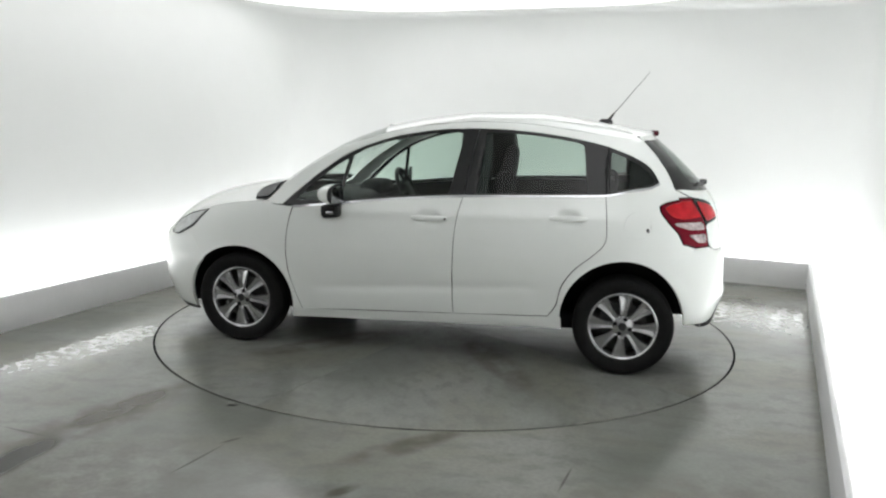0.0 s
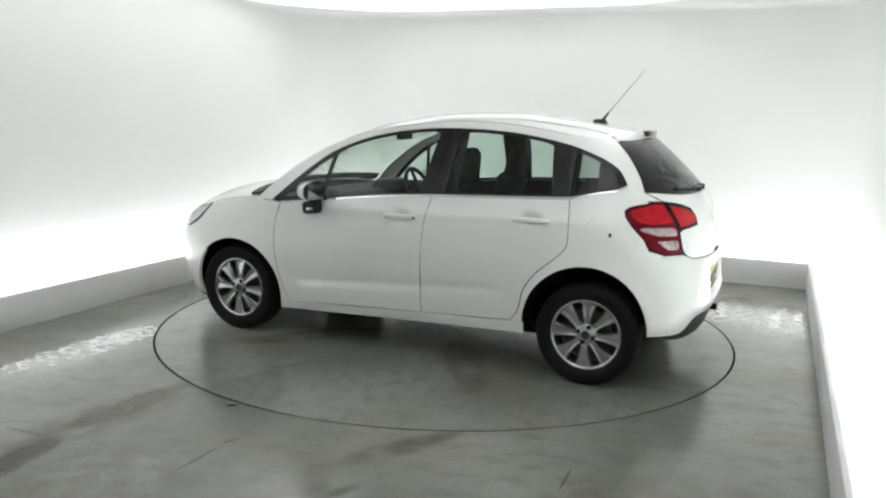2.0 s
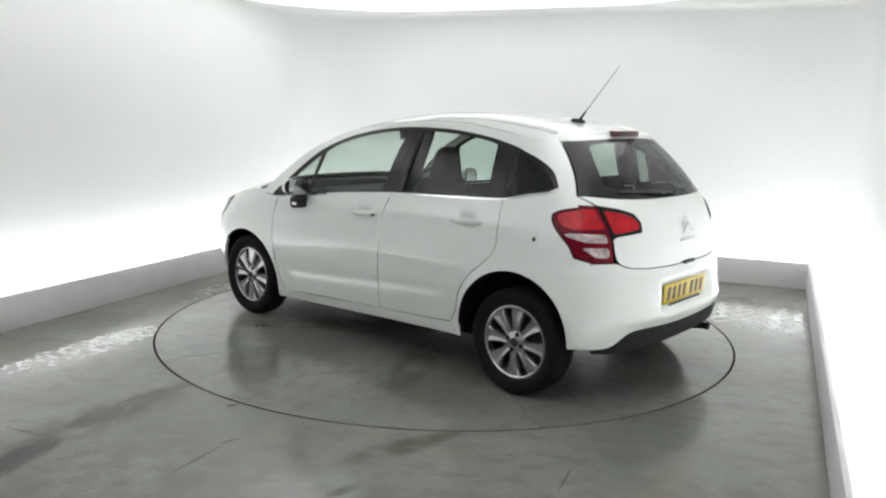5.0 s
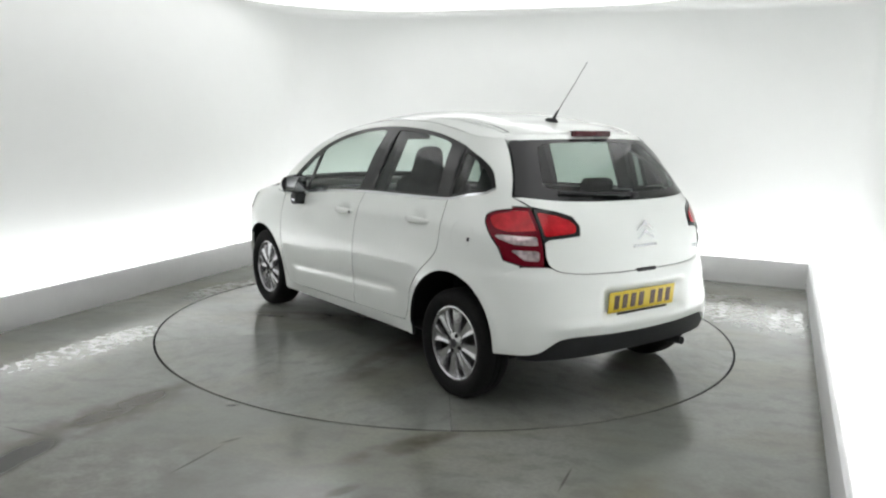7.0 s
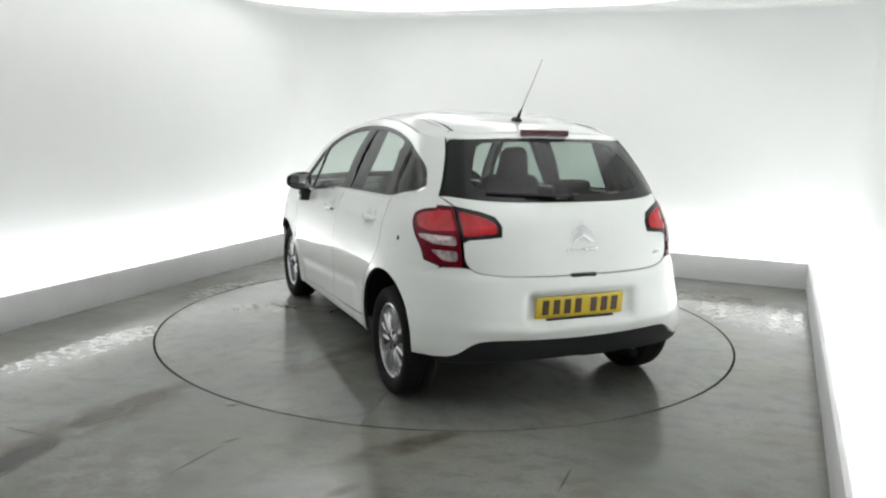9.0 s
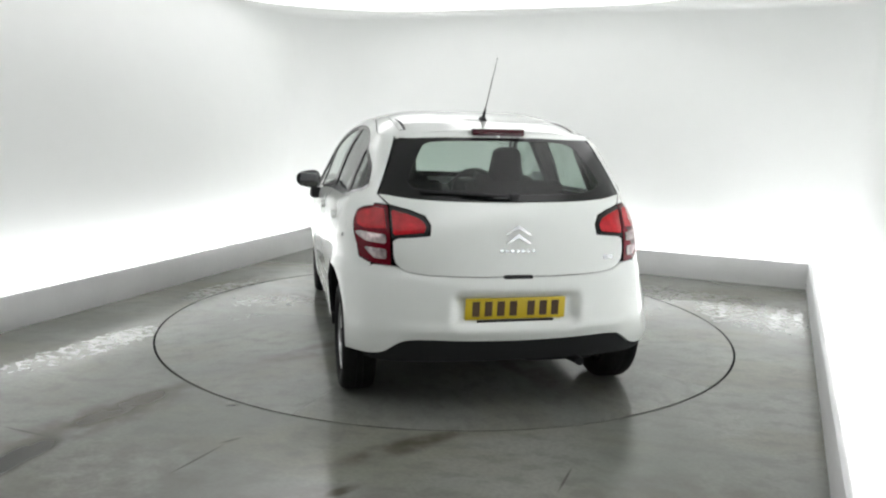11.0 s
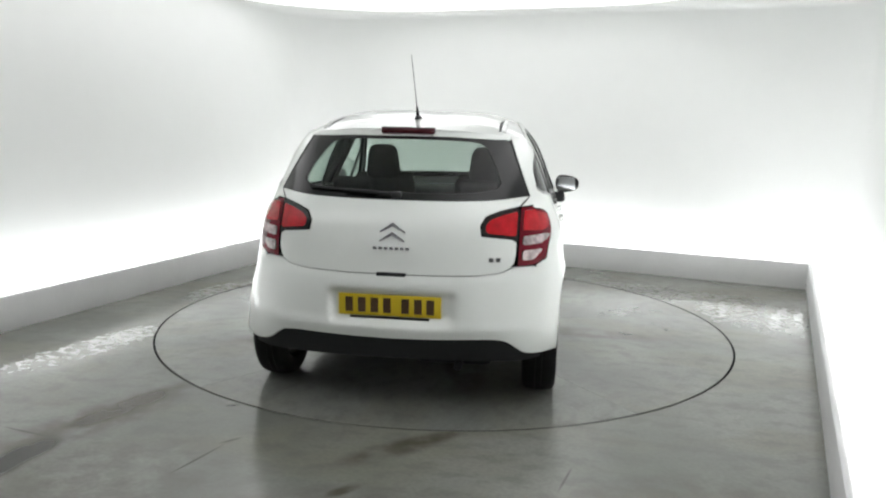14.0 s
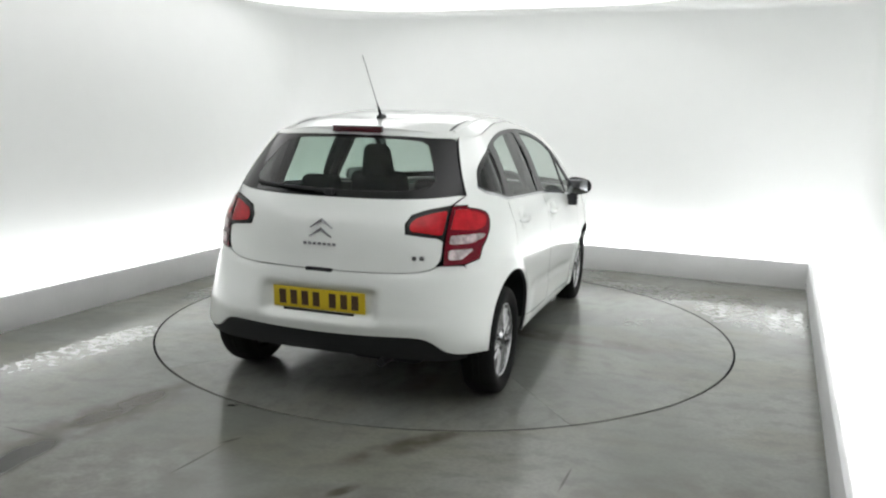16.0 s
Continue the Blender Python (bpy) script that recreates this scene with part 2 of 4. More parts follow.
def curve_through(pts, step=0.02):
    """Catmull-Rom through points, sampled about every step."""
    P = [np.array(p, float) for p in pts]
    P = [2 * P[0] - P[1]] + P + [2 * P[-1] - P[-2]]
    out = []
    for i in range(1, len(P) - 2):
        n = max(1, int(np.linalg.norm(P[i + 1] - P[i]) / step))
        for k in range(n):
            t = k / n
            out.append(0.5 * (2 * P[i] + (P[i + 1] - P[i - 1]) * t + (2 * P[i - 1] - 5 * P[i] + 4 * P[i + 1] - P[i + 2]) * t * t
                              + (3 * P[i] - P[i - 1] - 3 * P[i + 1] + P[i + 2]) * t ** 3))
    out.append(P[-2])
    return [tuple(p) for p in out]


def line_through(pts, step=0.02):
    out = []
    for a, b in zip(pts, pts[1:]):
        a, b = np.array(a, float), np.array(b, float)
        n = max(1, int(np.linalg.norm(b - a) / step))
        out += [tuple(a + (b - a) * k / n) for k in range(n)]
    return out + [tuple(pts[-1])]


# ---- the room: a white light box turned against the view ----
ROOM = radians(-22)
RU, RV = Vector((math.cos(ROOM), math.sin(ROOM), 0)), Vector((-math.sin(ROOM), math.cos(ROOM), 0))
SIDE, BACK, FRONT, GAP, HIGH, TABLE_R = 2.55, 2.60, -6.6, 0.36, 2.62, 2.018


def room(u, v, z=0.0):
    return RU * u + RV * v + Vector((0, 0, z))


def rounded_rect(u0, u1, v0, v1, r, n=14):
    out = []
    for cu, cv, a0 in ((u1 - r, v1 - r, 0), (u0 + r, v1 - r, 90), (u0 + r, v0 + r, 180), (u1 - r, v0 + r, 270)):
        for k in range(n + 1):
            a = radians(a0 + 90 * k / n)
            out.append((cu + r * math.cos(a), cv + r * math.sin(a)))
    return out


def build_room():
    inner = rounded_rect(-SIDE - GAP, SIDE + GAP, FRONT, BACK + GAP, 0.6)
    outer = rounded_rect(-SIDE - GAP - 0.12, SIDE + GAP + 0.12, FRONT - 0.12, BACK + GAP + 0.12, 0.72)
    n = len(inner)
    # the wall with a coved top
    prof = [(0.0, -0.02), (0.0, HIGH - 0.06)] + [(0.06 * (1 - math.cos(a)), HIGH - 0.06 + 0.06 * math.sin(a)) for a in (radians(10 * k) for k in range(1, 10))]
    verts, faces = [], []
    for inset, z in prof:
        for u, v in rounded_rect(-SIDE - GAP + inset, SIDE + GAP - inset, FRONT + inset, BACK + GAP - inset, 0.6 - inset):
            verts.append(room(u, v, z))
    base = len(verts)
    for z in (-0.02, HIGH + 0.1):
        verts += [room(u, v, z) for u, v in outer]
    for j in range(len(prof) - 1):
        for i in range(n):
            k = (i + 1) % n
            faces.append((j * n + i, (j + 1) * n + i, (j + 1) * n + k, j * n + k))
    for i in range(n):
        k = (i + 1) % n
        faces.append((base + i, base + k, base + n + k, base + n + i))
        faces.append(((len(prof) - 1) * n + i, base + n + i, base + n + k, (len(prof) - 1) * n + k))
    ob = mesh_ob("wall", verts, faces, WALL)
    tagged(ob, "seamless white studio wall with rounded corners", "wall", kind="structure")
    # luminous ceiling panel closing the cove
    ring = rounded_rect(-SIDE - GAP + 0.05, SIDE + GAP - 0.05, FRONT + 0.05, BACK + GAP - 0.05, 0.55)
    verts = [room(u, v, HIGH - 0.004) for u, v in ring] + [room(u, v, HIGH + 0.06) for u, v in ring]
    m = len(ring)
    faces = [tuple(range(m)), tuple(range(2 * m - 1, m - 1, -1))] + [(i, (i + 1) % m, m + (i + 1) % m, m + i) for i in range(m)]
    tagged(mesh_ob("ceiling", verts, faces, WALL, smooth=False), "plain white studio ceiling", "ceiling", kind="structure")
    # a wide luminous band round the middle of the ceiling, between slim white rims
    light = new("ceiling_light")
    def band(name, out, inn, z0, z1, material, label=""):
        m = len(out)
        verts = [room(u, v, z) for z in (z0, z1) for ring in (out, inn) for u, v in ring]
        faces = []
        for i in range(m):
            k = (i + 1) % m
            faces += [(i, m + i, m + k, k), (2 * m + i, 2 * m + k, 3 * m + k, 3 * m + i), (i, k, 2 * m + k, 2 * m + i), (m + i, 3 * m + i, 3 * m + k, m + k)]
        return mesh_ob(name, verts, faces, material, light, smooth=False, label=label)
    def ring(d):
        return rounded_rect(-SIDE - 0.29 + d, 2.05 - d, -4.4 + d, BACK + 0.0 - d, 1.65 - d)
    band("rim", ring(-0.015), ring(0.0), HIGH - 0.028, HIGH - 0.008, WALL, "slim white rim")
    for d0, d1, material in ((0.0, 0.14, CEIL_MID), (0.14, 0.80, CEIL), (0.80, 1.15, CEIL_MID), (1.15, 1.45, CEIL_DIM)):
        band("diffuser", ring(d0), ring(d1), HIGH - 0.03, HIGH - 0.012, material, "glowing white diffuser" if material is CEIL else "dimmer edge of the white diffuser")
    band("rim", ring(1.45), ring(1.465), HIGH - 0.028, HIGH - 0.008, WALL, "slim white rim")
    tagged(light, "wide glowing white light band round the ceiling", "ceiling light")
    # unseen grey board added behind the camera to temper the bounced light
    bm = rbox(2 * SIDE + 0.6, 0.05, HIGH - 0.06, 0.01, Matrix.Translation(room(0, FRONT + 0.5, HIGH / 2 - 0.02)) @ Matrix.Rotation(ROOM, 4, "Z"), 2)
    tagged(part("unseen_bounce_board", bm, BOARD_GREY, None), "added grey board behind the camera, out of view, tempering the bounced light", "wall", kind="structure")
    # floor with a round opening for the turntable
    m = 360
    circle = [((TABLE_R + 0.015) * math.cos(2 * math.pi * k / m), (TABLE_R + 0.015) * math.sin(2 * math.pi * k / m)) for k in range(m)]
    border = [tuple(room(u, v).xy) for u, v in outer]
    v2, _, f2, _, _, _ = delaunay_2d_cdt([Vector(p) for p in circle + border], [(k, (k + 1) % m) for k in range(m)], [], 0, 1e-5)
    keep = [f for f in f2 if max(v2[i].length for i in f) > TABLE_R + 0.1]
    verts = [(v.x, v.y, 0) for v in v2]
    c0 = len(verts)
    ids = [min(range(len(v2)), key=lambda j: (v2[j] - Vector(c)).length) for c in circle]
    verts += [(x, y, -0.06) for x, y in circle]
    faces = list(keep) + [(ids[k], c0 + k, c0 + (k + 1) % m, ids[(k + 1) % m]) for k in range(m)]
    ob = mesh_ob("floor", verts, faces, FLOOR, smooth=False, mats=[FLOOR, SEAL], fm=[0] * len(keep) + [1] * m)
    tagged(ob, "polished grey concrete studio floor with stains", "floor", kind="structure")
    bm = lathe([(0.0, -0.06), (TABLE_R + 0.05, -0.06), (TABLE_R + 0.05, -0.09), (0.0, -0.09)], 96, "z")
    tagged(part("floor_pit", bm, DARK, None), "dark pit below the turntable", "floor", kind="structure")
    # low plinths in front of the light troughs
    def plinth(name, u0, u1, v0, v1, lean=0.0):
        bm = rbox(u1 - u0, v1 - v0, 0.25, 0.006, Matrix.Translation(room((u0 + u1) / 2, (v0 + v1) / 2, 0.115)) @ Matrix.Rotation(ROOM - lean, 4, "Z"), 2)
        tagged(part(name, bm, PLINTH, None), "low white painted plinth hiding a light trough", "plinth", kind="structure")
    plinth("plinth_west", -SIDE - 0.03, -SIDE, FRONT + 0.3, BACK + 0.03)
    plinth("plinth_north", -SIDE + 0.001, SIDE - 0.001, BACK, BACK + 0.03)
    plinth("plinth_east", SIDE - 0.080, SIDE - 0.050, FRONT + 0.3, BACK + 0.03, radians(1.05))
    # light strips on white trays in the troughs
    def strip(u0, u1, v0, v1, lean=0.0):
        at = Matrix.Translation(room((u0 + u1) / 2, (v0 + v1) / 2, 0)) @ Matrix.Rotation(ROOM - lean, 4, "Z")
        light = new("light_strip")
        part("tray", rbox(u1 - u0, v1 - v0, 0.10, 0.006, at @ Matrix.Translation((0, 0, 0.049)), 2), WALL, light)
        w, d = u1 - u0, v1 - v0
        w, d = (w - 0.16, d) if w < d else (w, d - 0.16)
        part("tube", rbox(w, d, 0.05, 0.02, at @ Matrix.Translation((0, 0, 0.135)), 3), STRIP, light, "glowing white tube")
        tagged(light, "glowing white light strip behind the low plinth", "light strip", group="trough lights")
    strip(-SIDE - 0.352, -SIDE - 0.05, -4.6, BACK - 0.06)
    strip(-SIDE + 0.1, SIDE - 0.05, BACK + 0.05, BACK + 0.352)
    strip(SIDE - 0.02, SIDE + 0.365, -4.6, BACK - 0.06, radians(1.05))


build_room()


def build_turntable():
    base = new("turntable")
    first = None
    for k in range(5):
        if first is None:
            bm = bmesh.new()
            n, half = 72, radians(36)
            radii = (0.02, 0.5, 1.0, 1.5, TABLE_R)
            rows = []
            for r in radii:
                cut = 0.0009 / r
                rows.append([bm.verts.new((r * math.cos(a), r * math.sin(a), 0.0)) for a in np.linspace(-half + cut, half - cut, n + 1)])
            low = [[bm.verts.new((v.co.x, v.co.y, -0.05)) for v in row] for row in (rows[0], rows[-1])]
            for A, C in zip(rows, rows[1:]):
                for i in range(n):
                    bm.faces.new((A[i], C[i], C[i + 1], A[i + 1]))
            for i in range(n):
                bm.faces.new((rows[-1][i], low[1][i], low[1][i + 1], rows[-1][i + 1]))
            for i in (0, n):
                bm.faces.new([row[i] for row in rows] + [low[1][i], low[0][i]])
            first = part("sector", bm, DISC, base, smooth=False)
            ob = first
        else:
            ob = new("sector", first.data)
            ob.parent = base
        ob.rotation_euler = (0, 0, radians(37 + 72 * k))
    edge = lathe([(TABLE_R + 0.0005, -0.045), (TABLE_R + 0.0142, -0.045), (TABLE_R + 0.0142, -0.006), (TABLE_R + 0.0005, -0.006), (TABLE_R + 0.0005, -0.045)], 360, "z")
    part("rim", edge, SEAL, base, "dark joint round the disc", smooth=False)
    tagged(base, "round grey concrete car turntable flush with the floor", "turntable")
    return base


turntable = build_turntable()

# ---- the car: one surface, cut into panels. x forward, y to its left, z up; origin between the wheels on the ground ----
NEXP, KQ = 2.8, 1.05


def spline(pts):
    X = np.array([p[0] for p in pts], float)
    Y = np.array([p[1] for p in pts], float)
    d = np.diff(Y) / np.diff(X)
    m = np.zeros_like(Y)
    m[1:-1] = np.where(d[:-1] * d[1:] > 0, 2 * d[:-1] * d[1:] / (d[:-1] + d[1:] + 1e-12), 0)
    m[0], m[-1] = d[0], d[-1]

    def f(x):
        x = np.clip(np.asarray(x, float), X[0], X[-1])
        i = np.clip(np.searchsorted(X, x) - 1, 0, len(X) - 2)
        h = X[i + 1] - X[i]
        t = (x - X[i]) / h
        return (Y[i] * (2 * t ** 3 - 3 * t * t + 1) + m[i] * h * (t ** 3 - 2 * t * t + t) + Y[i + 1] * (3 * t * t - 2 * t ** 3) + m[i + 1] * h * (t ** 3 - t * t))
    return f


x_rear = spline([(0.15, -1.75), (0.30, -1.815), (0.42, -1.852), (0.52, -1.866), (0.62, -1.862), (0.725, -1.843), (0.745, -1.828), (0.85, -1.821), (0.95, -1.801),
                 (1.04, -1.764), (1.10, -1.716), (1.2, -1.624), (1.3, -1.516), (1.4, -1.396), (1.44, -1.354), (1.50, -1.28)])
end_len = spline([(0.1, 0.36), (0.33, 0.39), (0.45, 0.50), (0.58, 0.66), (0.70, 0.745), (1.0, 0.75), (1.1, 0.66), (1.25, 0.50), (1.4, 0.33), (1.5, 0.28)])
x_front = spline([(0.15, 1.93), (0.4, 2.03), (0.55, 2.03), (0.65, 2.01), (0.75, 1.97), (0.85, 1.90), (0.9, 1.84), (0.96, 1.75), (1.1, 1.55), (1.2, 1.42), (1.5, 1.05)])
half_w = spline([(0.15, 0.78), (0.22, 0.825), (0.30, 0.838), (0.45, 0.854), (0.58, 0.865), (0.66, 0.866), (0.75, 0.860), (0.88, 0.843), (0.94, 0.829), (1.0, 0.805), (1.05, 0.785), (1.1, 0.765),
                 (1.2, 0.728), (1.3, 0.683), (1.4, 0.622), (1.46, 0.575), (1.52, 0.50)])
FLEN = 0.9
HANDLES = ((-0.045, 0.892), (-0.885, 0.930))
ARCH_F, ARCH_R = (1.215, 0.285, 0.365), (-1.235, 0.325, 0.372)


def surf(q, z, inward=0.0):
    """Chart of the flanks, tail and nose: q runs from the tail's middle (-KQ) along the flank to the nose's middle."""
    q, z = np.asarray(q, float), np.asarray(z, float)
    a, w = end_len(z), half_w(z)
    la, lb = x_rear(z) + a, x_front(z) - FLEN
    ln = lb - la
    ar = np.pi / 2 * np.clip(1 + q / KQ, 0, 1)
    af = np.pi / 2 * np.clip(1 - (q - ln) / KQ, 0, 1)
    rear, front = q < 0, q > ln
    al = np.where(rear, ar, np.where(front, af, np.pi / 2))
    c, s = np.cos(al), np.sin(al)
    r = (np.abs(c) ** NEXP + np.abs(s) ** NEXP) ** (-1 / NEXP)
    x = np.where(rear, la - a * r * c, np.where(front, lb + FLEN * r * c, la + q))
    y = w * r * s
    # waist crease, raised moulding on the doors, lips round the wheel openings
    side = np.clip(s, 0, 1) ** 4
    dy = 0.0035 * np.exp(-((z - 0.915 - 0.018 * (-x)) / 0.02) ** 2) * ((x < 0.75) & (x > -1.2))
    ramp = 1 / (1 + np.exp(-(0.440 - 0.072 * x - z) / 0.011))
    ends = 1 / (1 + np.exp(-(0.70 - x) / 0.02)) / (1 + np.exp(-(x + 0.70) / 0.02))
    groove = np.exp(-((z - 0.462 + 0.072 * x) / 0.017) ** 2)
    dy = dy + (0.0085 * ramp - 0.0058 * groove) * ends * (z > 0.26)
    for hx, hz in HANDLES:
        dy = dy - 0.022 * np.exp(-((x - hx) / 0.062) ** 4 - ((z - hz - 0.003) / 0.034) ** 2)
    for ax, az, arad in (ARCH_F, ARCH_R):
        dist = np.hypot(x - ax, z - az) - arad
        dy = dy + 0.010 * np.exp(-(dist / 0.04) ** 2)
    # a dished panel round the number plate and a step above the bumper's lower edge
    tail = np.clip(c, 0, 1) * rear
    box = 1 / (1 + np.exp(-(0.31 - np.abs(y)) / 0.008)) / (1 + np.exp(-(z - 0.495) / 0.008)) / (1 + np.exp(-(0.645 - z) / 0.008))
    shelf = 1 / (1 + np.exp(-(0.497 - z) / 0.006)) / (1 + np.exp(-(0.60 - np.abs(y)) / 0.02)) / (1 + np.exp(-(z - 0.44) / 0.012))
    dx = (0.048 * box - 0.014 * shelf) * tail
    return np.stack([x + dx + inward * c * np.where(rear, 1, -1), y + dy * side - inward * s, z], -1)


def S(x, z):
    """Chart place of a point of the flank seen from the side."""
    a = float(end_len(z))
    la, lb = float(x_rear(z)) + a, float(x_front(z)) - FLEN
    if x < la:
        c = min(max((la - x) / a, 0), 1)
        s = (1 - c ** NEXP) ** (1 / NEXP)
        return (KQ * (math.atan2(s, c) / (math.pi / 2) - 1), z)
    if x > lb:
        c = min(max((x - lb) / FLEN, 0), 1)
        s = (1 - c ** NEXP) ** (1 / NEXP)
        return (lb - la + KQ * (1 - math.atan2(s, c) / (math.pi / 2)), z)
    return (x - la, z)


def B(y, z):
    """Chart place of a point of the tail seen from behind."""
    s = min(abs(y) / float(half_w(z)), 1)
    c = (1 - s ** NEXP) ** (1 / NEXP)
    return (KQ * (math.atan2(s, c) / (math.pi / 2) - 1), z)


def F(y, z):
    """Chart place of a point of the nose seen from the front."""
    s = min(abs(y) / float(half_w(z)), 1)
    c = (1 - s ** NEXP) ** (1 / NEXP)
    ln = float(x_front(z)) - FLEN - float(x_rear(z)) - float(end_len(z))
    return (ln + KQ * (1 - math.atan2(s, c) / (math.pi / 2)), z)


def inside(P, poly):
    P, poly = np.asarray(P), np.asarray(poly)
    x, y = P[:, 0], P[:, 1]
    res = np.zeros(len(P), bool)
    a, b = poly, np.roll(poly, -1, 0)
    for (x1, y1), (x2, y2) in zip(a, b):
        if y1 == y2:
            continue
        res ^= ((y1 > y) != (y2 > y)) & (x < (x2 - x1) * (y - y1) / (y2 - y1) + x1)
    return res


def area2(P):
    P = np.asarray(P)
    return float(np.sum(P[:, 0] * np.roll(P[:, 1], -1) - np.roll(P[:, 0], -1) * P[:, 1]))


def inset(poly, d):
    """Moves a closed outline inwards by d, but not off the middle line of the tail."""
    P = np.asarray(poly, float)
    if area2(P) < 0:
        P = P[::-1]
    t = np.roll(P, -1, 0) - np.roll(P, 1, 0)
    t /= np.linalg.norm(t, axis=1, keepdims=True) + 1e-9
    Q = P + np.stack([-t[:, 1], t[:, 0]], 1) * d
    mid = P[:, 0] < -KQ + 1e-4
    Q[mid, 0] = -KQ
    return Q


def panel_mesh(outline, holes=(), step=0.035, gap=0.0018, depth=0.0, thick=0.02, both=False):
    """Vertices, faces and material indices of one panel: chart outline cut from the surface, with turned-in edges."""
    out = inset(outline, gap)
    hs = [inset(h, -gap) if gap else np.asarray(h, float) for h in holes]
    loops = [out] + hs
    pts, edges = [], []
    for lp in loops:
        o = len(pts)
        pts += [tuple(p) for p in lp]
        edges += [(o + i, o + (i + 1) % len(lp)) for i in range(len(lp))]
    lo, hi = out.min(0), out.max(0)
    gx, gz = np.meshgrid(np.arange(lo[0], hi[0], step), np.arange(lo[1], hi[1], step))
    grid = np.stack([gx.ravel() + (np.round(gz.ravel() / step) % 2) * step * 0.5, gz.ravel()], 1)
    ok = inside(grid, out)
    for h in hs:
        ok &= ~inside(grid, h)
    allb = np.concatenate(loops)
    grid = grid[ok]
    if len(grid):
        d = np.min(np.hypot(grid[:, None, 0] - allb[None, :, 0], grid[:, None, 1] - allb[None, :, 1]), 1)
        pts += [tuple(p) for p in grid[d > step * 0.4]]
    v2, _, f2, _, _, _ = delaunay_2d_cdt([Vector(p) for p in pts], edges, [], 0, 1e-6)
    P2 = np.array([(v.x, v.y) for v in v2])
    f2 = np.array([f for f in f2])
    cen = P2[f2].mean(1)
    ok = inside(cen, out)
    for h in hs:
        ok &= ~inside(cen, h)
    f2 = f2[ok]
    P3 = surf(P2[:, 0], P2[:, 1], depth)
    verts, faces, fm = [tuple(p) for p in P3], [tuple(f) for f in f2[:, ::-1]], [0] * len(f2)
    for lp in loops:
        I = surf(lp[:, 0], lp[:, 1], depth)
        J = surf(lp[:, 0], lp[:, 1], depth + thick)
        o, n = len(verts), len(lp)
        verts += [tuple(p) for p in I] + [tuple(p) for p in J]
        for i in range(n):
            k = (i + 1) % n
            if lp[i, 0] < -KQ + 1e-4 and lp[k, 0] < -KQ + 1e-4:
                continue
            faces.append((o + i, o + k, o + n + k, o + n + i))
            fm.append(1)
    if both:
        o = len(verts)
        verts += [(x, -y, z) for x, y, z in verts]
        faces += [tuple(o + i for i in f[::-1]) for f in faces]
        fm += fm
    return verts, faces, fm


def panel(name, parent, outline, holes=(), material=None, sides=(1, -1), edge=None, label="", **kw):
    """One panel on each side named; returns the objects made."""
    v, f, fm = panel_mesh(outline, holes, **kw)
    made = []
    for s in sides:
        vv = v if s > 0 else [(x, -y, z) for x, y, z in v]
        ff = f if s > 0 else [g[::-1] for g in f]
        ob = mesh_ob(name, vv, ff, material, parent[len(made)] if isinstance(parent, list) else parent, mats=[material, edge or SATIN], fm=fm, label=label)
        if kw.get("both"):
            bm = bmesh.new()
            bm.from_mesh(ob.data)
            bmesh.ops.remove_doubles(bm, verts=[q for q in bm.verts if abs(q.co.y) < 1e-4], dist=2e-4)
            bm.to_mesh(ob.data)
            bm.free()
        made.append(ob)
    return made


def sc(pts, step=0.02, smooth=True):
    return [S(x, z) for x, z in (curve_through(pts, step) if smooth else line_through(pts, step))]


def bc(pts, step=0.02, smooth=True):
    return [B(y, z) for y, z in (curve_through(pts, step) if smooth else line_through(pts, step))]


def arch_point(spec, a, grow=0.0):
    """A point of a wheel opening's edge; the rear one is drawn in towards the tail, the front one let out towards the nose."""
    x, z, r = spec
    c = math.cos(a) * (0.93 if spec is ARCH_R and math.cos(a) < 0 else 1.045 if spec is ARCH_F and math.cos(a) > 0 else 1.0)
    return x + (r + grow) * c, z + (r + grow) * math.sin(a)


def arch(spec, a0, a1, n=30):
    return [S(*arch_point(spec, radians(a0 + (a1 - a0) * k / n))) for k in range(n + 1)]


def joined(*lines):
    out = []
    for ln in lines:
        for p in ln:
            if not out or math.hypot(p[0] - out[-1][0], p[1] - out[-1][1]) > 0.004:
                out.append(p)
    if math.hypot(out[0][0] - out[-1][0], out[0][1] - out[-1][1]) < 0.004:
        out.pop()
    return out


RAIL = [(1.03, 0.955), (0.95, 1.035), (0.80, 1.155), (0.554, 1.305), (0.25, 1.408), (-0.046, 1.460), (-0.316, 1.480), (-0.616, 1.472), (-0.859, 1.446), (-1.05, 1.418), (-1.20, 1.402)]
HOOD = [(1.90, 0.675), (1.80, 0.735), (1.65, 0.82), (1.46, 0.885), (1.2, 0.935), (1.03, 0.955)]
DLO_TOP = [(0.905, 0.945), (0.78, 1.063), (0.66, 1.163), (0.504, 1.270), (0.298, 1.355), (0.077, 1.406), (-0.139, 1.430), (-0.351, 1.436), (-0.594, 1.428), (-0.833, 1.402),
           (-1.05, 1.360), (-1.16, 1.326), (-1.26, 1.286), (-1.345, 1.230), (-1.398, 1.150)]
DLO_LOW = [(-1.398, 1.150), (-1.37, 1.129), (-1.246, 1.106), (-1.093, 1.072), (-0.857, 1.060), (-0.24, 1.034), (0.188, 1.001), (0.522, 0.962), (0.829, 0.926), (0.905, 0.945)]
dlo_top, dlo_low = spline([(x, z) for x, z in DLO_TOP[::-1]]), spline(DLO_LOW[:-1])
DOOR_F = [(0.847, 0.923), (0.879, 0.795), (0.889, 0.647), (0.871, 0.501), (0.825, 0.354), (0.787, 0.262)]
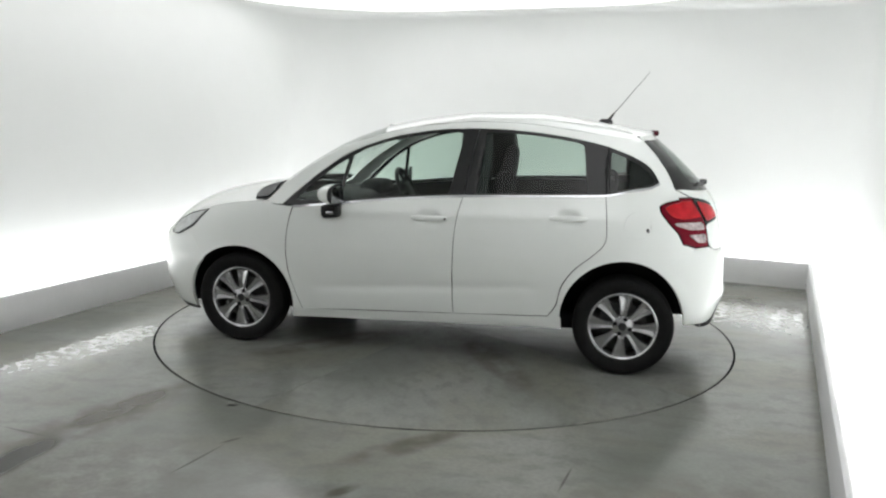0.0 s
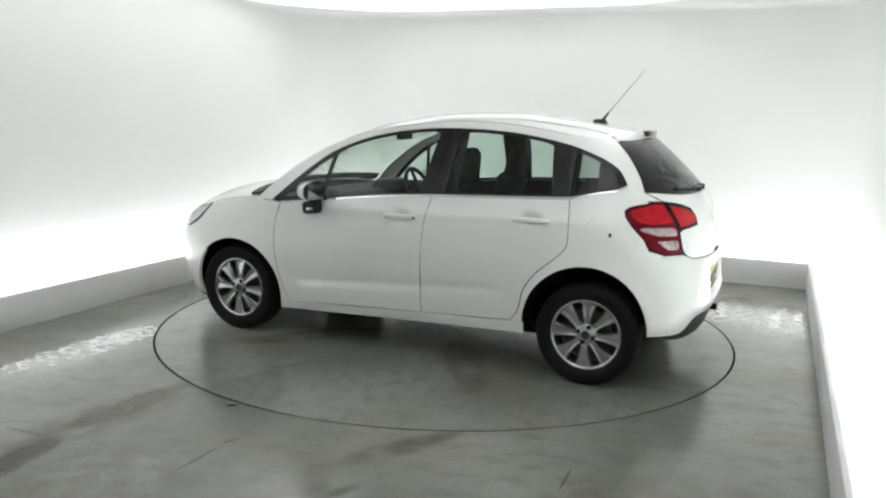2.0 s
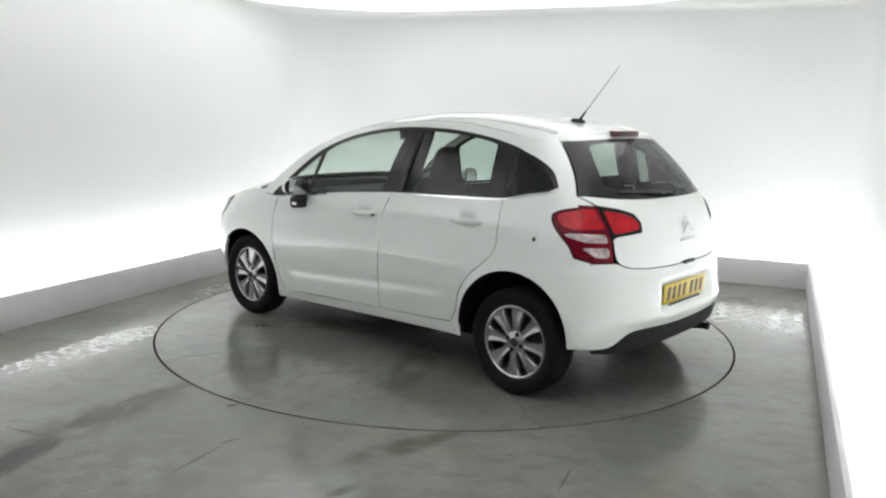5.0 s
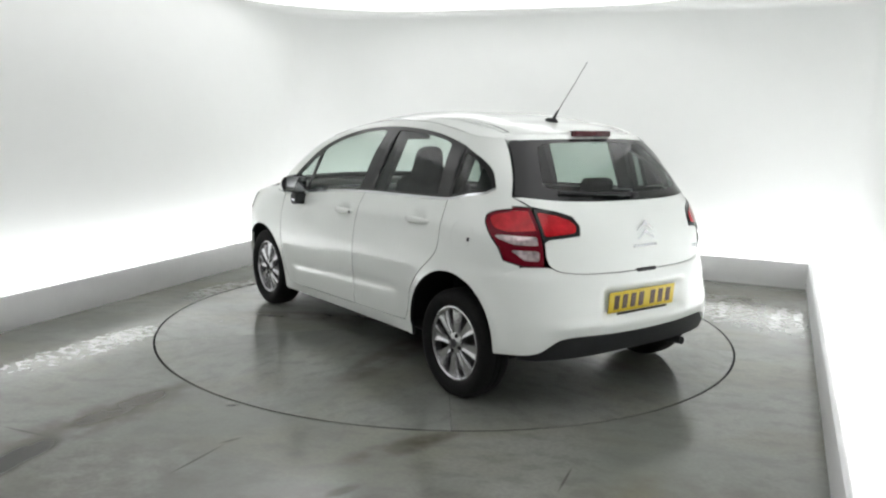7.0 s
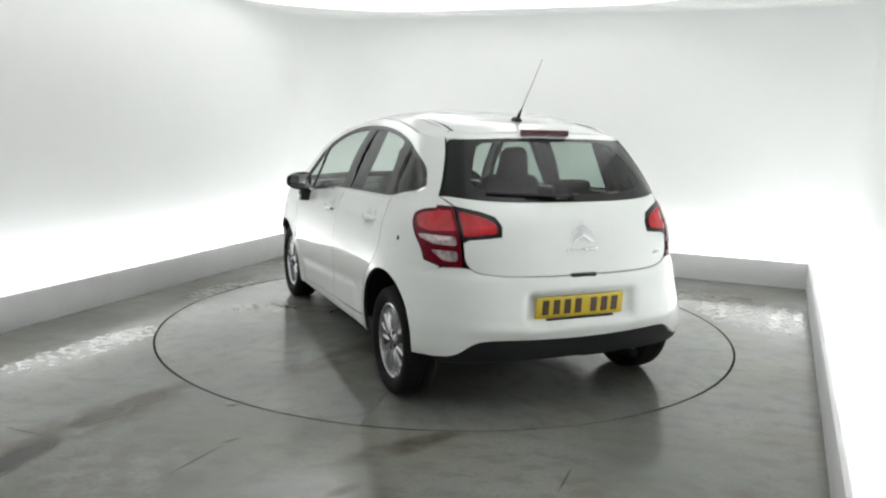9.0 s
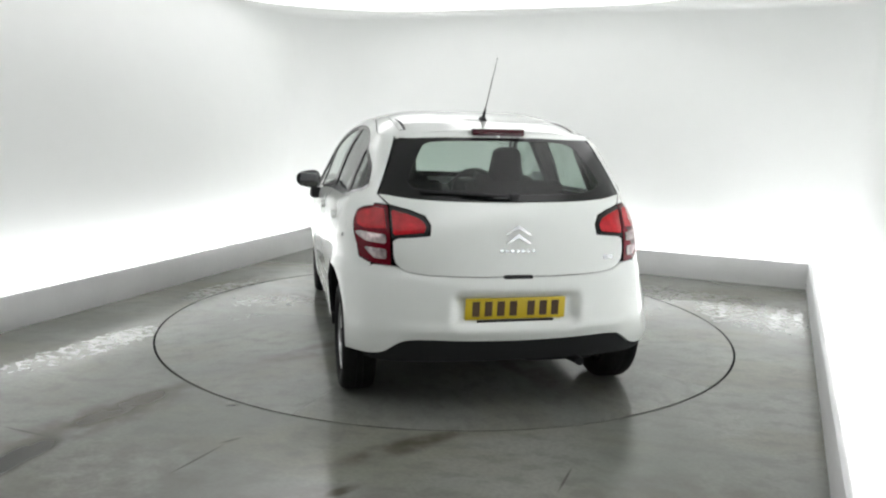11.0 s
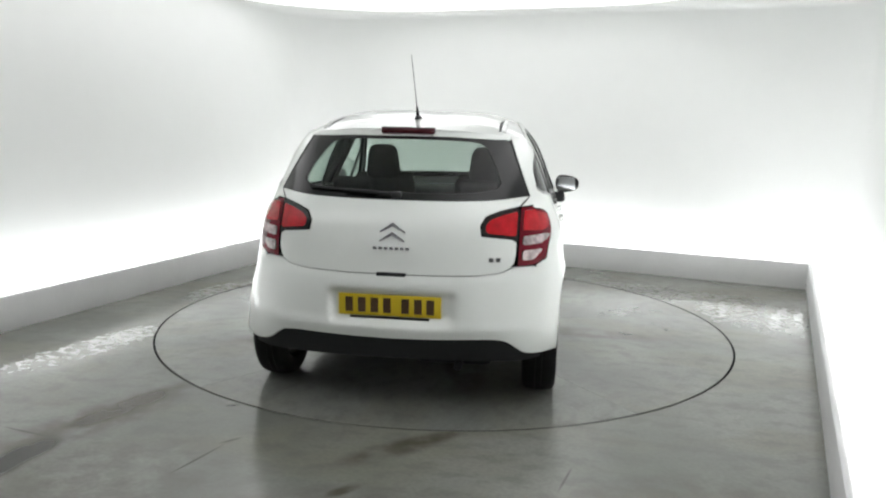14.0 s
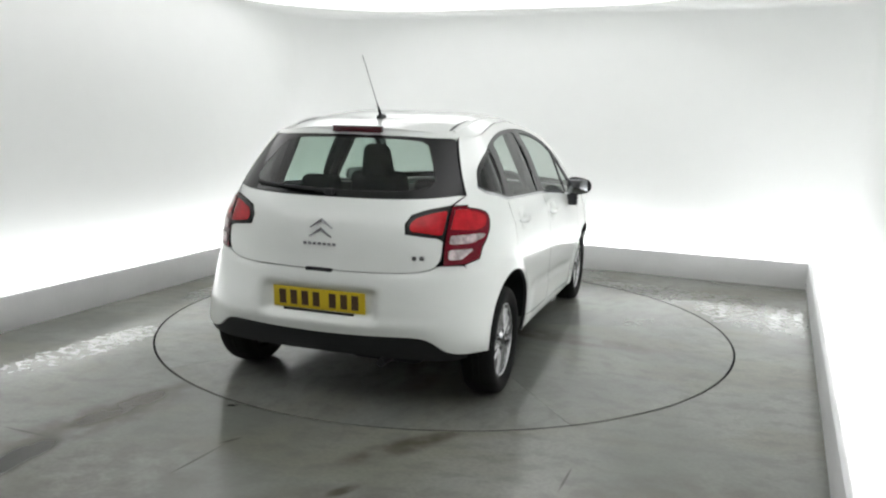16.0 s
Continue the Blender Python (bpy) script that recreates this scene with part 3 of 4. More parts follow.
DOOR_B = [(-0.245, 1.034), (-0.219, 0.925), (-0.203, 0.785), (-0.200, 0.61), (-0.203, 0.433), (-0.210, 0.308)]
DOOR_R = [(-1.093, 1.072), (-1.108, 0.92), (-1.106, 0.80), (-1.042, 0.725), (-0.935, 0.63), (-0.865, 0.525), (-0.838, 0.41), (-0.79, 0.334)]


def low(x0, x1, d=0.0, n=30):
    return [(x, float(dlo_low(x)) + d) for x in np.linspace(x0, x1, n)]


TOP_LINE = curve_through(DLO_TOP, 0.012)


def top(x0, x1, d=0.0, n=40):
    """The window line's upper edge from x0 to x1."""
    lo, hi = min(x0, x1), max(x0, x1)
    mid = [(x, z + d) for x, z in TOP_LINE if lo + 0.003 < x < hi - 0.003]
    ends = [(x, float(dlo_top(x)) + d) for x in (hi, lo)]
    pts = [ends[0]] + mid + [ends[1]]
    return pts if x0 > x1 else pts[::-1]


def rounded(pts, r=0.02, n=4):
    """A closed outline in (x, z) with its corners rounded."""
    out = []
    m = len(pts)
    for i in range(m):
        p, a, b = (np.array(pts[j % m], float) for j in (i, i - 1, i + 1))
        da, db = a - p, b - p
        la, lb = np.linalg.norm(da), np.linalg.norm(db)
        k = min(r, la * 0.45, lb * 0.45)
        s, e = p + da / la * k, p + db / lb * k
        out += [tuple((1 - t) ** 2 * s + 2 * t * (1 - t) * p + t * t * e) for t in (j / n for j in range(n + 1))]
    return out


def build_car():
    car = new("car")
    tagged(car, "small white five-door hatchback parked on the turntable", "car")
    P = lambda *a, **k: panel(*a, **k)

    # side shell: roof rail, rear quarter and rear wheel arch
    lamp_outer = joined([S(-1.52, 1.053)], bc([(0.68, 1.064), (0.618, 1.064), (0.616, 0.90), (0.614, 0.776), (0.70, 0.779), (0.757, 0.803)], 0.015, False),
                        sc([(-1.522, 0.865), (-1.458, 0.932), (-1.414, 0.988), (-1.408, 1.014), (-1.440, 1.036), (-1.52, 1.053)], 0.015))
    lamp_inner = bc(rounded([(0.612, 1.064), (0.52, 1.045), (0.455, 1.021), (0.431, 0.980), (0.437, 0.932), (0.585, 0.914), (0.612, 0.897)], 0.02), 0.015, False)
    shell = joined(sc(RAIL), bc([(0.545, 1.400), (0.585, 1.30), (0.625, 1.20), (0.662, 1.112), (0.622, 1.0665)], 0.02, False),
                   bc([(0.64, 1.0665), (0.68, 1.0665)], 0.015, False), sc([(-1.52, 1.0555), (-1.440, 1.039), (-1.404, 1.015), (-1.410, 0.986), (-1.454, 0.930), (-1.519, 0.862)], 0.015),
                   bc([(0.760, 0.800), (0.706, 0.776)], 0.015, False), sc([(-1.62, 0.759), (-1.50, 0.698), (-1.448, 0.652)], 0.02), arch(ARCH_R, 124.5, -8, 40),
                   sc([(-0.862, 0.274), (-0.79, 0.276)], 0.02, False), sc(DOOR_R[::-1]), sc(low(-1.093, -1.398, 0, 14), 0.02, False), sc(top(-1.398, 0.90), 0.02, False), [S(0.92, 0.93)], [S(1.0, 0.935)])
    flap, opening = ([S(-1.285 + r * math.cos(a), 0.905 + r * math.sin(a)) for a in (2 * math.pi * k / 40 for k in range(40))] for r in (0.078, 0.0758))
    P("side_shell", car, shell, [opening], material=PAINT, sides=(1,), step=0.025)
    P("side_shell", car, shell, material=PAINT, sides=(-1,), step=0.025)
    ffl = P("fuel_flap", car, flap, material=PAINT, sides=(1,), gap=0.0006, step=0.02, label="round fuel filler flap")[0]
    fender = joined(sc(HOOD[2:]), [S(0.985, 0.932), S(0.915, 0.926)], sc([(0.852, 0.921)] + DOOR_F[1:-1] + [(0.79, 0.268)]), [S(0.80, 0.21)], arch(ARCH_F, 192, 45), sc([(1.52, 0.60), (1.57, 0.675), (1.63, 0.755)], 0.02))
    P("front_wing", car, fender, material=PAINT)
    # sill below the doors
    sill = joined(sc([(0.85, 0.262), (0.3, 0.283), (-0.3, 0.312), (-0.87, 0.335)], 0.03), sc([(-0.875, 0.262), (-0.06, 0.236), (0.855, 0.20)], 0.03))
    P("sill", car, sill, material=PAINT, gap=0.001)
    # nose
    nose = joined(sc([(1.60, 0.755), (1.65, 0.805), (1.80, 0.725), (1.90, 0.665)], 0.02), [F(y, 0.66) for y in (0.35, 0.2, 0.1, 0.0)], [F(0, z) for z in (0.6, 0.5, 0.4, 0.3, 0.24)],
                  [F(y, 0.22) for y in (0.1, 0.2, 0.3, 0.4, 0.5)], sc([(1.75, 0.20), (1.575, 0.20)], 0.02), arch(ARCH_F, -13, 47), sc([(1.51, 0.60), (1.56, 0.68)], 0.02))
    P("front_bumper", car, nose, material=PAINT, gap=0.0005, depth=-0.0012, edge=PAINT)
    lip = joined([F(y, 0.225) for y in (0.0, 0.1, 0.2, 0.3, 0.4, 0.5)], sc([(1.75, 0.205), (1.60, 0.20)], 0.02), sc([(1.60, 0.165), (1.75, 0.16)], 0.02), [F(y, 0.16) for y in (0.5, 0.4, 0.3, 0.2, 0.1, 0.0)])
    P("front_spoiler", car, lip, material=SATIN)
    P("headlamp_bezel", car, sc(rounded([(1.440, 0.882), (1.60, 0.842), (1.73, 0.777), (1.805, 0.688), (1.705, 0.680), (1.57, 0.746)], 0.03), 0.02, False), material=SATIN, depth=-0.003, thick=0.03, label="dark seal round the headlamp")
    P("headlamp", car, sc(rounded([(1.455, 0.872), (1.60, 0.832), (1.72, 0.77), (1.79, 0.695), (1.71, 0.69), (1.58, 0.755)], 0.03), 0.02, False), material=HEADL, depth=-0.006, thick=0.03, label="long clear swept-back headlamp")

    # front doors
    skin = joined(sc(low(-0.245, 0.829, -0.002), 0.02, False), sc([(0.847, 0.921)] + DOOR_F[1:]), sc([(0.787, 0.262), (0.3, 0.286), (-0.21, 0.308)], 0.03), sc(DOOR_B[::-1]))
    fd = P("front_door", car, skin, material=PAINT, step=0.018)
    skin = joined(sc(low(-1.093, -0.245, -0.002), 0.02, False), sc(DOOR_B), sc([(-0.21, 0.308), (-0.5, 0.322), (-0.79, 0.334)], 0.03), sc(DOOR_R[::-1]))
    rd = P("rear_door", car, skin, material=PAINT, step=0.018)

    # window frames and panes
    pane_tri = rounded([(0.835, 0.965), (0.72, 1.078), (0.60, 1.178), (0.515, 1.232), (0.566, 0.972)], 0.018)
    pane_f = rounded([(0.486, 1.250)] + top(0.42, -0.17, -0.022, 9) + [(-0.215, 1.40), (-0.150, 1.040)] + low(-0.12, 0.50, 0.012, 8) + [(0.54, 0.972)], 0.014)
    frame_f = joined(sc(low(-0.245, 0.905, 0.0, 40), 0.02, False), sc(top(0.90, -0.30, 0.0, 50), 0.02, False), sc([(-0.30, 1.434), (-0.245, 1.034)], 0.02))
    fr = P("window_frame", fd, frame_f, [sc(pane_tri, 0.02, False), sc(pane_f, 0.02, False)], material=BLACK, gap=0.001, depth=0.003, thick=0.015, label="black window surround")
    P("quarter_pane", fd, sc(pane_tri, 0.02, False), material=GLASS, gap=0, depth=0.008, thick=0.001, edge=GLASS)
    P("window_pane", fd, sc(pane_f, 0.02, False), material=GLASS, gap=0, depth=0.008, thick=0.001, edge=GLASS)
    pane_r = rounded([(-0.345, 1.412)] + top(-0.40, -0.90, -0.022, 8) + [(-0.950, 1.352), (-0.985, 1.075)] + low(-0.95, -0.36, 0.012, 8) + [(-0.318, 1.045)], 0.014)
    frame_r = joined(sc(low(-1.093, -0.245, 0.0, 30), 0.02, False), sc([(-0.247, 1.036), (-0.302, 1.434)], 0.02), sc(top(-0.302, -1.093, 0.0, 30), 0.02, False))
    P("window_frame", rd, frame_r, [sc(pane_r, 0.02, False)], material=BLACK, gap=0.001, depth=0.003, thick=0.015, label="black window surround")
    P("window_pane", rd, sc(pane_r, 0.02, False), material=GLASS, gap=0, depth=0.008, thick=0.001, edge=GLASS)
    pane_q = rounded([(-1.112, 1.320), (-1.20, 1.288), (-1.285, 1.243), (-1.340, 1.200), (-1.376, 1.150), (-1.34, 1.138), (-1.24, 1.117), (-1.112, 1.088)], 0.015)
    frame_q = joined(sc(low(-1.398, -1.098, 0.0, 14), 0.02, False), sc(top(-1.098, -1.398, 0.0, 14), 0.02, False))
    P("quarter_frame", car, frame_q, [sc(pane_q, 0.02, False)], material=BLACK, gap=0.001, depth=0.003, thick=0.015, label="black quarter window surround")
    P("quarter_window", car, sc(pane_q, 0.02, False), material=QGLASS, gap=0, depth=0.008, thick=0.001, edge=QGLASS)
    # bright strip along the waist
    strip = joined(sc(low(-1.398, 0.85, 0.003, 50), 0.02, False), sc(low(0.85, -1.398, -0.010, 50), 0.02, False))
    P("waist_strip", car, strip, material=CHROME, gap=0, depth=-0.003, thick=0.01, label="thin bright waist strip")

    # tail: tailgate with glass, bumper, lamps
    gate_lower = joined(bc([(0.0, 0.735), (0.2, 0.735), (0.43, 0.739)], 0.02, False), bc([(0.43, 0.739), (0.53, 0.75), (0.585, 0.775), (0.606, 0.82), (0.608, 0.896)], 0.02),
                        bc([(0.583, 0.912), (0.435, 0.930), (0.428, 0.980), (0.453, 1.024), (0.52, 1.048), (0.614, 1.067)], 0.02, False), bc([(0.614, 1.067), (0.658, 1.110), (0.628, 1.112)], 0.02, False),
                        bc([(0.628, 1.112), (0.48, 1.099), (0.25, 1.093), (0.0, 1.092)], 0.02), [(-KQ, z) for z in np.linspace(1.085, 0.74, 17)])
    tg = P("tailgate", car, gate_lower, material=PAINT, sides=(1,), both=True, gap=0.0015)[0]
    top_band = joined(bc([(0.0, 1.402), (0.25, 1.400), (0.49, 1.391)], 0.02, False), bc([(0.545, 1.391), (0.54, 1.415), (0.3, 1.428), (0.0, 1.432)], 0.02, False))
    P("spoiler_face", tg, top_band, material=PAINT, sides=(1,), both=True, gap=0.001)
    clear = joined(bc([(0.0, 1.128), (0.25, 1.129), (0.42, 1.138), (0.50, 1.156)], 0.02), bc([(0.515, 1.18), (0.485, 1.25), (0.445, 1.32), (0.42, 1.355), (0.38, 1.372)], 0.02), bc([(0.38, 1.372), (0.25, 1.380), (0.0, 1.383)], 0.02), [(-KQ, z) for z in np.linspace(1.38, 1.133, 12)])
    rw = P("rear_window", tg, clear, material=REARGLASS, sides=(1,), both=True, gap=0, depth=0.004, thick=0.001, edge=REARGLASS, label="tinted rear window")[0]
    # black printed border of the rear window: a half ring, open at the middle line
    ring_low = joined(bc([(0.0, 1.094), (0.25, 1.095), (0.48, 1.101), (0.654, 1.114)], 0.02), bc([(0.654, 1.118), (0.615, 1.21), (0.575, 1.305), (0.540, 1.385), (0.49, 1.391)], 0.02), bc([(0.49, 1.391), (0.25, 1.400), (0.0, 1.402)], 0.02),
                      [(-KQ, 1.390)], bc([(0.0, 1.383), (0.25, 1.380), (0.38, 1.372)], 0.02), bc([(0.42, 1.355), (0.445, 1.32), (0.485, 1.25), (0.515, 1.18)], 0.02), bc([(0.50, 1.156), (0.42, 1.138), (0.25, 1.129), (0.0, 1.128)], 0.02), [(-KQ, 1.11)])
    P("border", rw, ring_low, material=FRIT, sides=(1,), both=True, gap=0.001, depth=0.002, thick=0.012)
    bump = joined(bc([(0.0, 0.7322), (0.2, 0.7322), (0.43, 0.7362)], 0.02, False), bc([(0.43, 0.7362), (0.54, 0.748), (0.60, 0.772), (0.70, 0.772)], 0.02), sc([(-1.62, 0.763), (-1.50, 0.703), (-1.447, 0.658)], 0.02), arch(ARCH_R, 124, 178.5),
                  bc([(0.76, 0.337), (0.70, 0.340), (0.655, 0.354), (0.61, 0.388), (0.565, 0.414), (0.50, 0.423), (0.41, 0.423), (0.2, 0.416), (0.0, 0.412)], 0.02), [(-KQ, z) for z in np.linspace(0.42, 0.72, 14)])
    rb = P("rear_bumper", car, bump, material=PAINT, sides=(1,), both=True, gap=0.0005, depth=-0.0012, edge=PAINT, step=0.018)[0]
    diff = joined(bc([(0.0, 0.410), (0.2, 0.414), (0.41, 0.421), (0.50, 0.421), (0.563, 0.412), (0.607, 0.386), (0.652, 0.352), (0.70, 0.338), (0.755, 0.335)], 0.02), bc([(0.75, 0.312), (0.66, 0.300), (0.5, 0.300), (0.25, 0.300), (0.0, 0.300)], 0.02), [(-KQ, z) for z in np.linspace(0.307, 0.40, 6)])
    P("valance", rb, diff, material=SATIN, sides=(1,), both=True, gap=0.001, depth=0.004, thick=0.06, label="black lower bumper valance")
    # tail lamps: dark housing, red upper lens, two silvery lenses, on each side; inner piece on the tailgate
    lo = P("tail_lamp", car, lamp_outer, material=DEEPRED, depth=-0.004, thick=0.03, edge=BLACK, label="wraparound red tail lamp with clear lower lenses")
    rim_o = joined([S(-1.515, 1.040)], bc([(0.68, 1.048), (0.632, 1.048), (0.630, 0.955)], 0.015, False), sc([(-1.545, 0.944), (-1.475, 0.962), (-1.438, 0.998), (-1.434, 1.010), (-1.46, 1.026), (-1.515, 1.040)], 0.015))
    P("red_lens", lo, rim_o, material=RED, depth=-0.009, thick=0.008, gap=0.0)
    P("reversing_lens", lo, joined(bc(rounded([(0.634, 0.925), (0.634, 0.882), (0.720, 0.884), (0.760, 0.906), (0.768, 0.922), (0.75, 0.928)], 0.012), 0.01, False)), material=CLEAR, depth=-0.009, thick=0.008, gap=0.0, step=0.02)
    P("indicator_lens", lo, joined(bc(rounded([(0.634, 0.856), (0.634, 0.806), (0.690, 0.807), (0.735, 0.856)], 0.014), 0.01, False)), material=CLEAR, depth=-0.009, thick=0.008, gap=0.0, step=0.02)
    li = P("inner_tail_lamp", [tg, tg], lamp_inner, material=BLACK, depth=-0.004, thick=0.03, edge=BLACK, gap=0.001, label="inner red tail lamp on the tailgate")
    P("red_lens", li, bc(rounded([(0.602, 1.046), (0.53, 1.030), (0.472, 1.009), (0.448, 0.981), (0.455, 0.947), (0.600, 0.927)], 0.015), 0.015, False), material=RED, depth=-0.009, thick=0.008, gap=0.0, step=0.02)
    P("flap_notch", ffl, [S(-1.343 + 0.008 * math.cos(a), 0.882 + 0.012 * math.sin(a)) for a in (2 * math.pi * k / 12 for k in range(12))], material=SATIN, sides=(1,), depth=-0.004, thick=0.006, gap=0.0, step=0.01)

    # roof, windscreen and bonnet: strips laid from rail to rail
    rails = RAIL + [(-1.30, 1.398)]
    rail_z = spline(sorted(set(HOOD[:-1] + rails)))
    bow = spline([(-1.30, -0.075), (-1.15, -0.03), (-0.9, 0.0), (-0.2, 0.01), (0.25, 0.06), (0.6, 0.105), (1.03, 0.145), (1.3, 0.14), (1.6, 0.11), (1.9, 0.07)])
    crown = spline([(-1.30, 0.042), (-1.1, 0.070), (-0.86, 0.073), (-0.3, 0.058), (0.3, 0.050), (0.8, 0.02), (1.0, 0.03), (1.3, 0.075), (1.6, 0.075), (1.9, 0.03)])

    power = spline([(-1.30, 3.0), (-1.05, 4.8), (-0.6, 4.6), (-0.1, 3.8), (0.3, 3.0), (2.0, 2.4)])

    def rail_y(x, z):
        q = S(x, z)
        return float(surf(q[0], q[1])[1])

    def top_strip(name, parent, x0, x1, material, nx=24, ny=24, vmax=1.0, drop=0.0, lift=0.0, label="", thick=0.012):
        verts, faces = [], []
        for lay in (0, 1):
            for i in range(nx + 1):
                x = x0 + (x1 - x0) * i / nx
                z = float(rail_z(x))
                yr = rail_y(x, z) - 0.004
                for j in range(ny + 1):
                    v = (2 * j / ny - 1) * vmax
                    k = 1 - abs(v) ** float(power(x))
                    verts.append((x + float(bow(x)) * (1 - abs(v) ** 2.4), yr * v, z + float(crown(x)) * k + lift - drop - lay * thick))
        n = (nx + 1) * (ny + 1)
        at = lambda i, j, o=0: o * n + i * (ny + 1) + j
        for i in range(nx):
            for j in range(ny):
                faces.append((at(i, j), at(i + 1, j), at(i + 1, j + 1), at(i, j + 1)))
                faces.append((at(i, j, 1), at(i, j + 1, 1), at(i + 1, j + 1, 1), at(i + 1, j, 1)))
        for i in range(nx):
            faces.append((at(i, 0), at(i, 0, 1), at(i + 1, 0, 1), at(i + 1, 0)))
            faces.append((at(i, ny), at(i + 1, ny), at(i + 1, ny, 1), at(i, ny, 1)))
        for j in range(ny):
            faces.append((at(0, j), at(0, j + 1), at(0, j + 1, 1), at(0, j, 1)))
            faces.append((at(nx, j), at(nx, j, 1), at(nx, j + 1, 1), at(nx, j + 1)))
        bm = bmesh.new()
        vs = [bm.verts.new(v) for v in verts]
        for f in faces:
            bm.faces.new([vs[i] for i in f])
        return part(name, bm, material, parent, label)

    roof = top_strip("roof", car, 0.30, -1.30, PAINT, 40, thick=0.014)
    top_strip("headlining", roof, 0.28, -1.22, LINING, 20, 16, 0.96, drop=0.035, thick=0.006)
    verts, faces = [], []
    nx, ny = 20, 24
    for i in range(nx + 1):
        x = 1.0 + (0.30 - 1.0) * i / nx
        z = float(rail_z(x))
        yr = rail_y(x, z) - 0.02
        for j in range(ny + 1):
            v = 2 * j / ny - 1
            k = 1 - abs(v) ** 2.4
            verts.append((x + float(bow(x)) * k, yr * v, z + float(crown(x)) * k - 0.004))
    faces = [(i * (ny + 1) + j, i * (ny + 1) + j + 1, (i + 1) * (ny + 1) + j + 1, (i + 1) * (ny + 1) + j) for i in range(nx) for j in range(ny)]
    mesh_ob("windscreen", verts, faces, SCREEN, car, label="large curved windscreen")
    top_strip("bonnet", car, 1.90, 1.06, PAINT, 24)
    top_strip("scuttle", car, 1.11, 0.985, SATIN, 5, lift=0.016, vmax=0.96, label="black plastic scuttle below the windscreen")
    # dark strips let into the roof near its rear corners, and the fine joints before them
    for s in (1, -1):
        pts = []
        for x in np.linspace(0.20, -1.23, 40):
            z, y = float(rail_z(x)), 0.478 + 0.03 * max(0.0, x + 0.8)
            v = y / (rail_y(x, z) - 0.004)
            pts.append((x, s * y, z + float(crown(x)) * (1 - v ** float(power(x))) - 0.011))
        size = [max(0, min(1, (-0.70 - p[0]) / 0.30)) for p in pts]
        part("roof_moulding", tube(pts, 0.006, 8, radii=[0.0018 + 0.0152 * k for k in size]), SATIN, car, "dark strip let into the roof edge")
        ridge = [(x, y + s * 0.021, z + 0.0035) for x, y, z in pts]
        part("roof_ridge", tube(ridge, 0.006, 8, radii=[0.001 + 0.0145 * k for k in size]), PAINT, car)

    # fine joint between roof and side
    for s in (1, -1):
        pts = []
        for x in np.linspace(0.45, -1.02, 40):
            z = float(rail_z(x))
            pts.append((x, s * (rail_y(x, z) - 0.005), z + 0.0005))
        x0, y0, z0 = pts[-1]
        pts += [(x0 - 0.02, y0 + s * 0.012, z0 - 0.016), (x0 - 0.028, y0 + s * 0.024, z0 - 0.034)]
        part("roof_joint", tube(pts, 0.0011, 6), SATIN, car, "fine dark roof joint")

    # interior trims behind the panels
    for nm, ol in (("door_trim", joined(sc(low(-0.23, 0.80, -0.012), 0.03, False), sc([(0.83, 0.80), (0.80, 0.33)], 0.03), sc([(0.75, 0.30), (-0.20, 0.33)], 0.03), sc([(-0.19, 0.40), (-0.22, 1.01)], 0.03))),
                   ("door_trim", joined(sc(low(-1.08, -0.25, -0.012), 0.03, False), sc([(-0.22, 0.95), (-0.20, 0.35)], 0.03), sc([(-0.25, 0.34), (-0.80, 0.36)], 0.03), sc([(-0.86, 0.50), (-1.09, 0.80)], 0.03)))):
        P(nm, car, ol, material=TRIM, depth=0.055, thick=0.01, gap=0.0, step=0.06)
    quarter = joined(sc([(-1.10, 0.74), (-1.10, 1.075)], 0.03), sc([(-1.25, 1.095), (-1.40, 1.11)], 0.03), bc([(0.60, 1.05), (0.62, 0.76)], 0.03))
    P("quarter_trim", car, quarter, material=TRIM, depth=0.05, thick=0.01, gap=0.0, step=0.06)
    cpill = joined(sc(top(-1.10, -1.36, -0.004, 10), 0.03, False), bc([(0.61, 1.12), (0.56, 1.25), (0.50, 1.37)], 0.03), sc([(-1.2, 1.375), (-1.10, 1.385), (-1.05, 1.375)], 0.03))
    P("pillar_trim", car, cpill, material=TRIM, depth=0.05, thick=0.03, gap=0.0, step=0.05)

    for x0, x1, z0, z1 in ((-0.995, -1.118, 1.06, 1.375), (-1.245, -1.40, 1.10, 1.28)):
        P("pillar_trim", car, joined(sc([(x0, z0), (x1, z0 + 0.02)], 0.03), sc([(x1, z1 - 0.03), (x0, z1)], 0.03)), material=TRIM, depth=0.05, thick=0.03, gap=0.0, step=0.05)
    bpill = joined(sc([(-0.19, 1.03), (-0.375, 1.035)], 0.03), sc([(-0.375, 1.42), (-0.19, 1.42)], 0.03))
    P("pillar_trim", car, bpill, material=TRIM, depth=0.04, thick=0.03, gap=0.0, step=0.05)

    # underside
    bm = rbox(3.2, 1.36, 0.12, 0.04, Matrix.Translation((0.15, 0, 0.275)))
    part("underbody", bm, DARK, car, "black underbody")
    bm = rbox(0.9, 0.96, 0.45, 0.06, Matrix.Translation((1.25, 0, 0.48)))
    part("engine_bay", bm, DARK, car)
    bm = rbox(0.85, 0.94, 0.10, 0.03, Matrix.Translation((-1.25, 0, 0.50)))
    part("boot_floor", bm, DARK, car)
    bm = tube([(-1.2, -0.30, 0.27), (-1.6, -0.33, 0.26), (-1.80, -0.345, 0.285), (-1.842, -0.345, 0.285)], 0.022, 12)
    part("exhaust_pipe", bm, DARK, car, "small dark exhaust tailpipe")
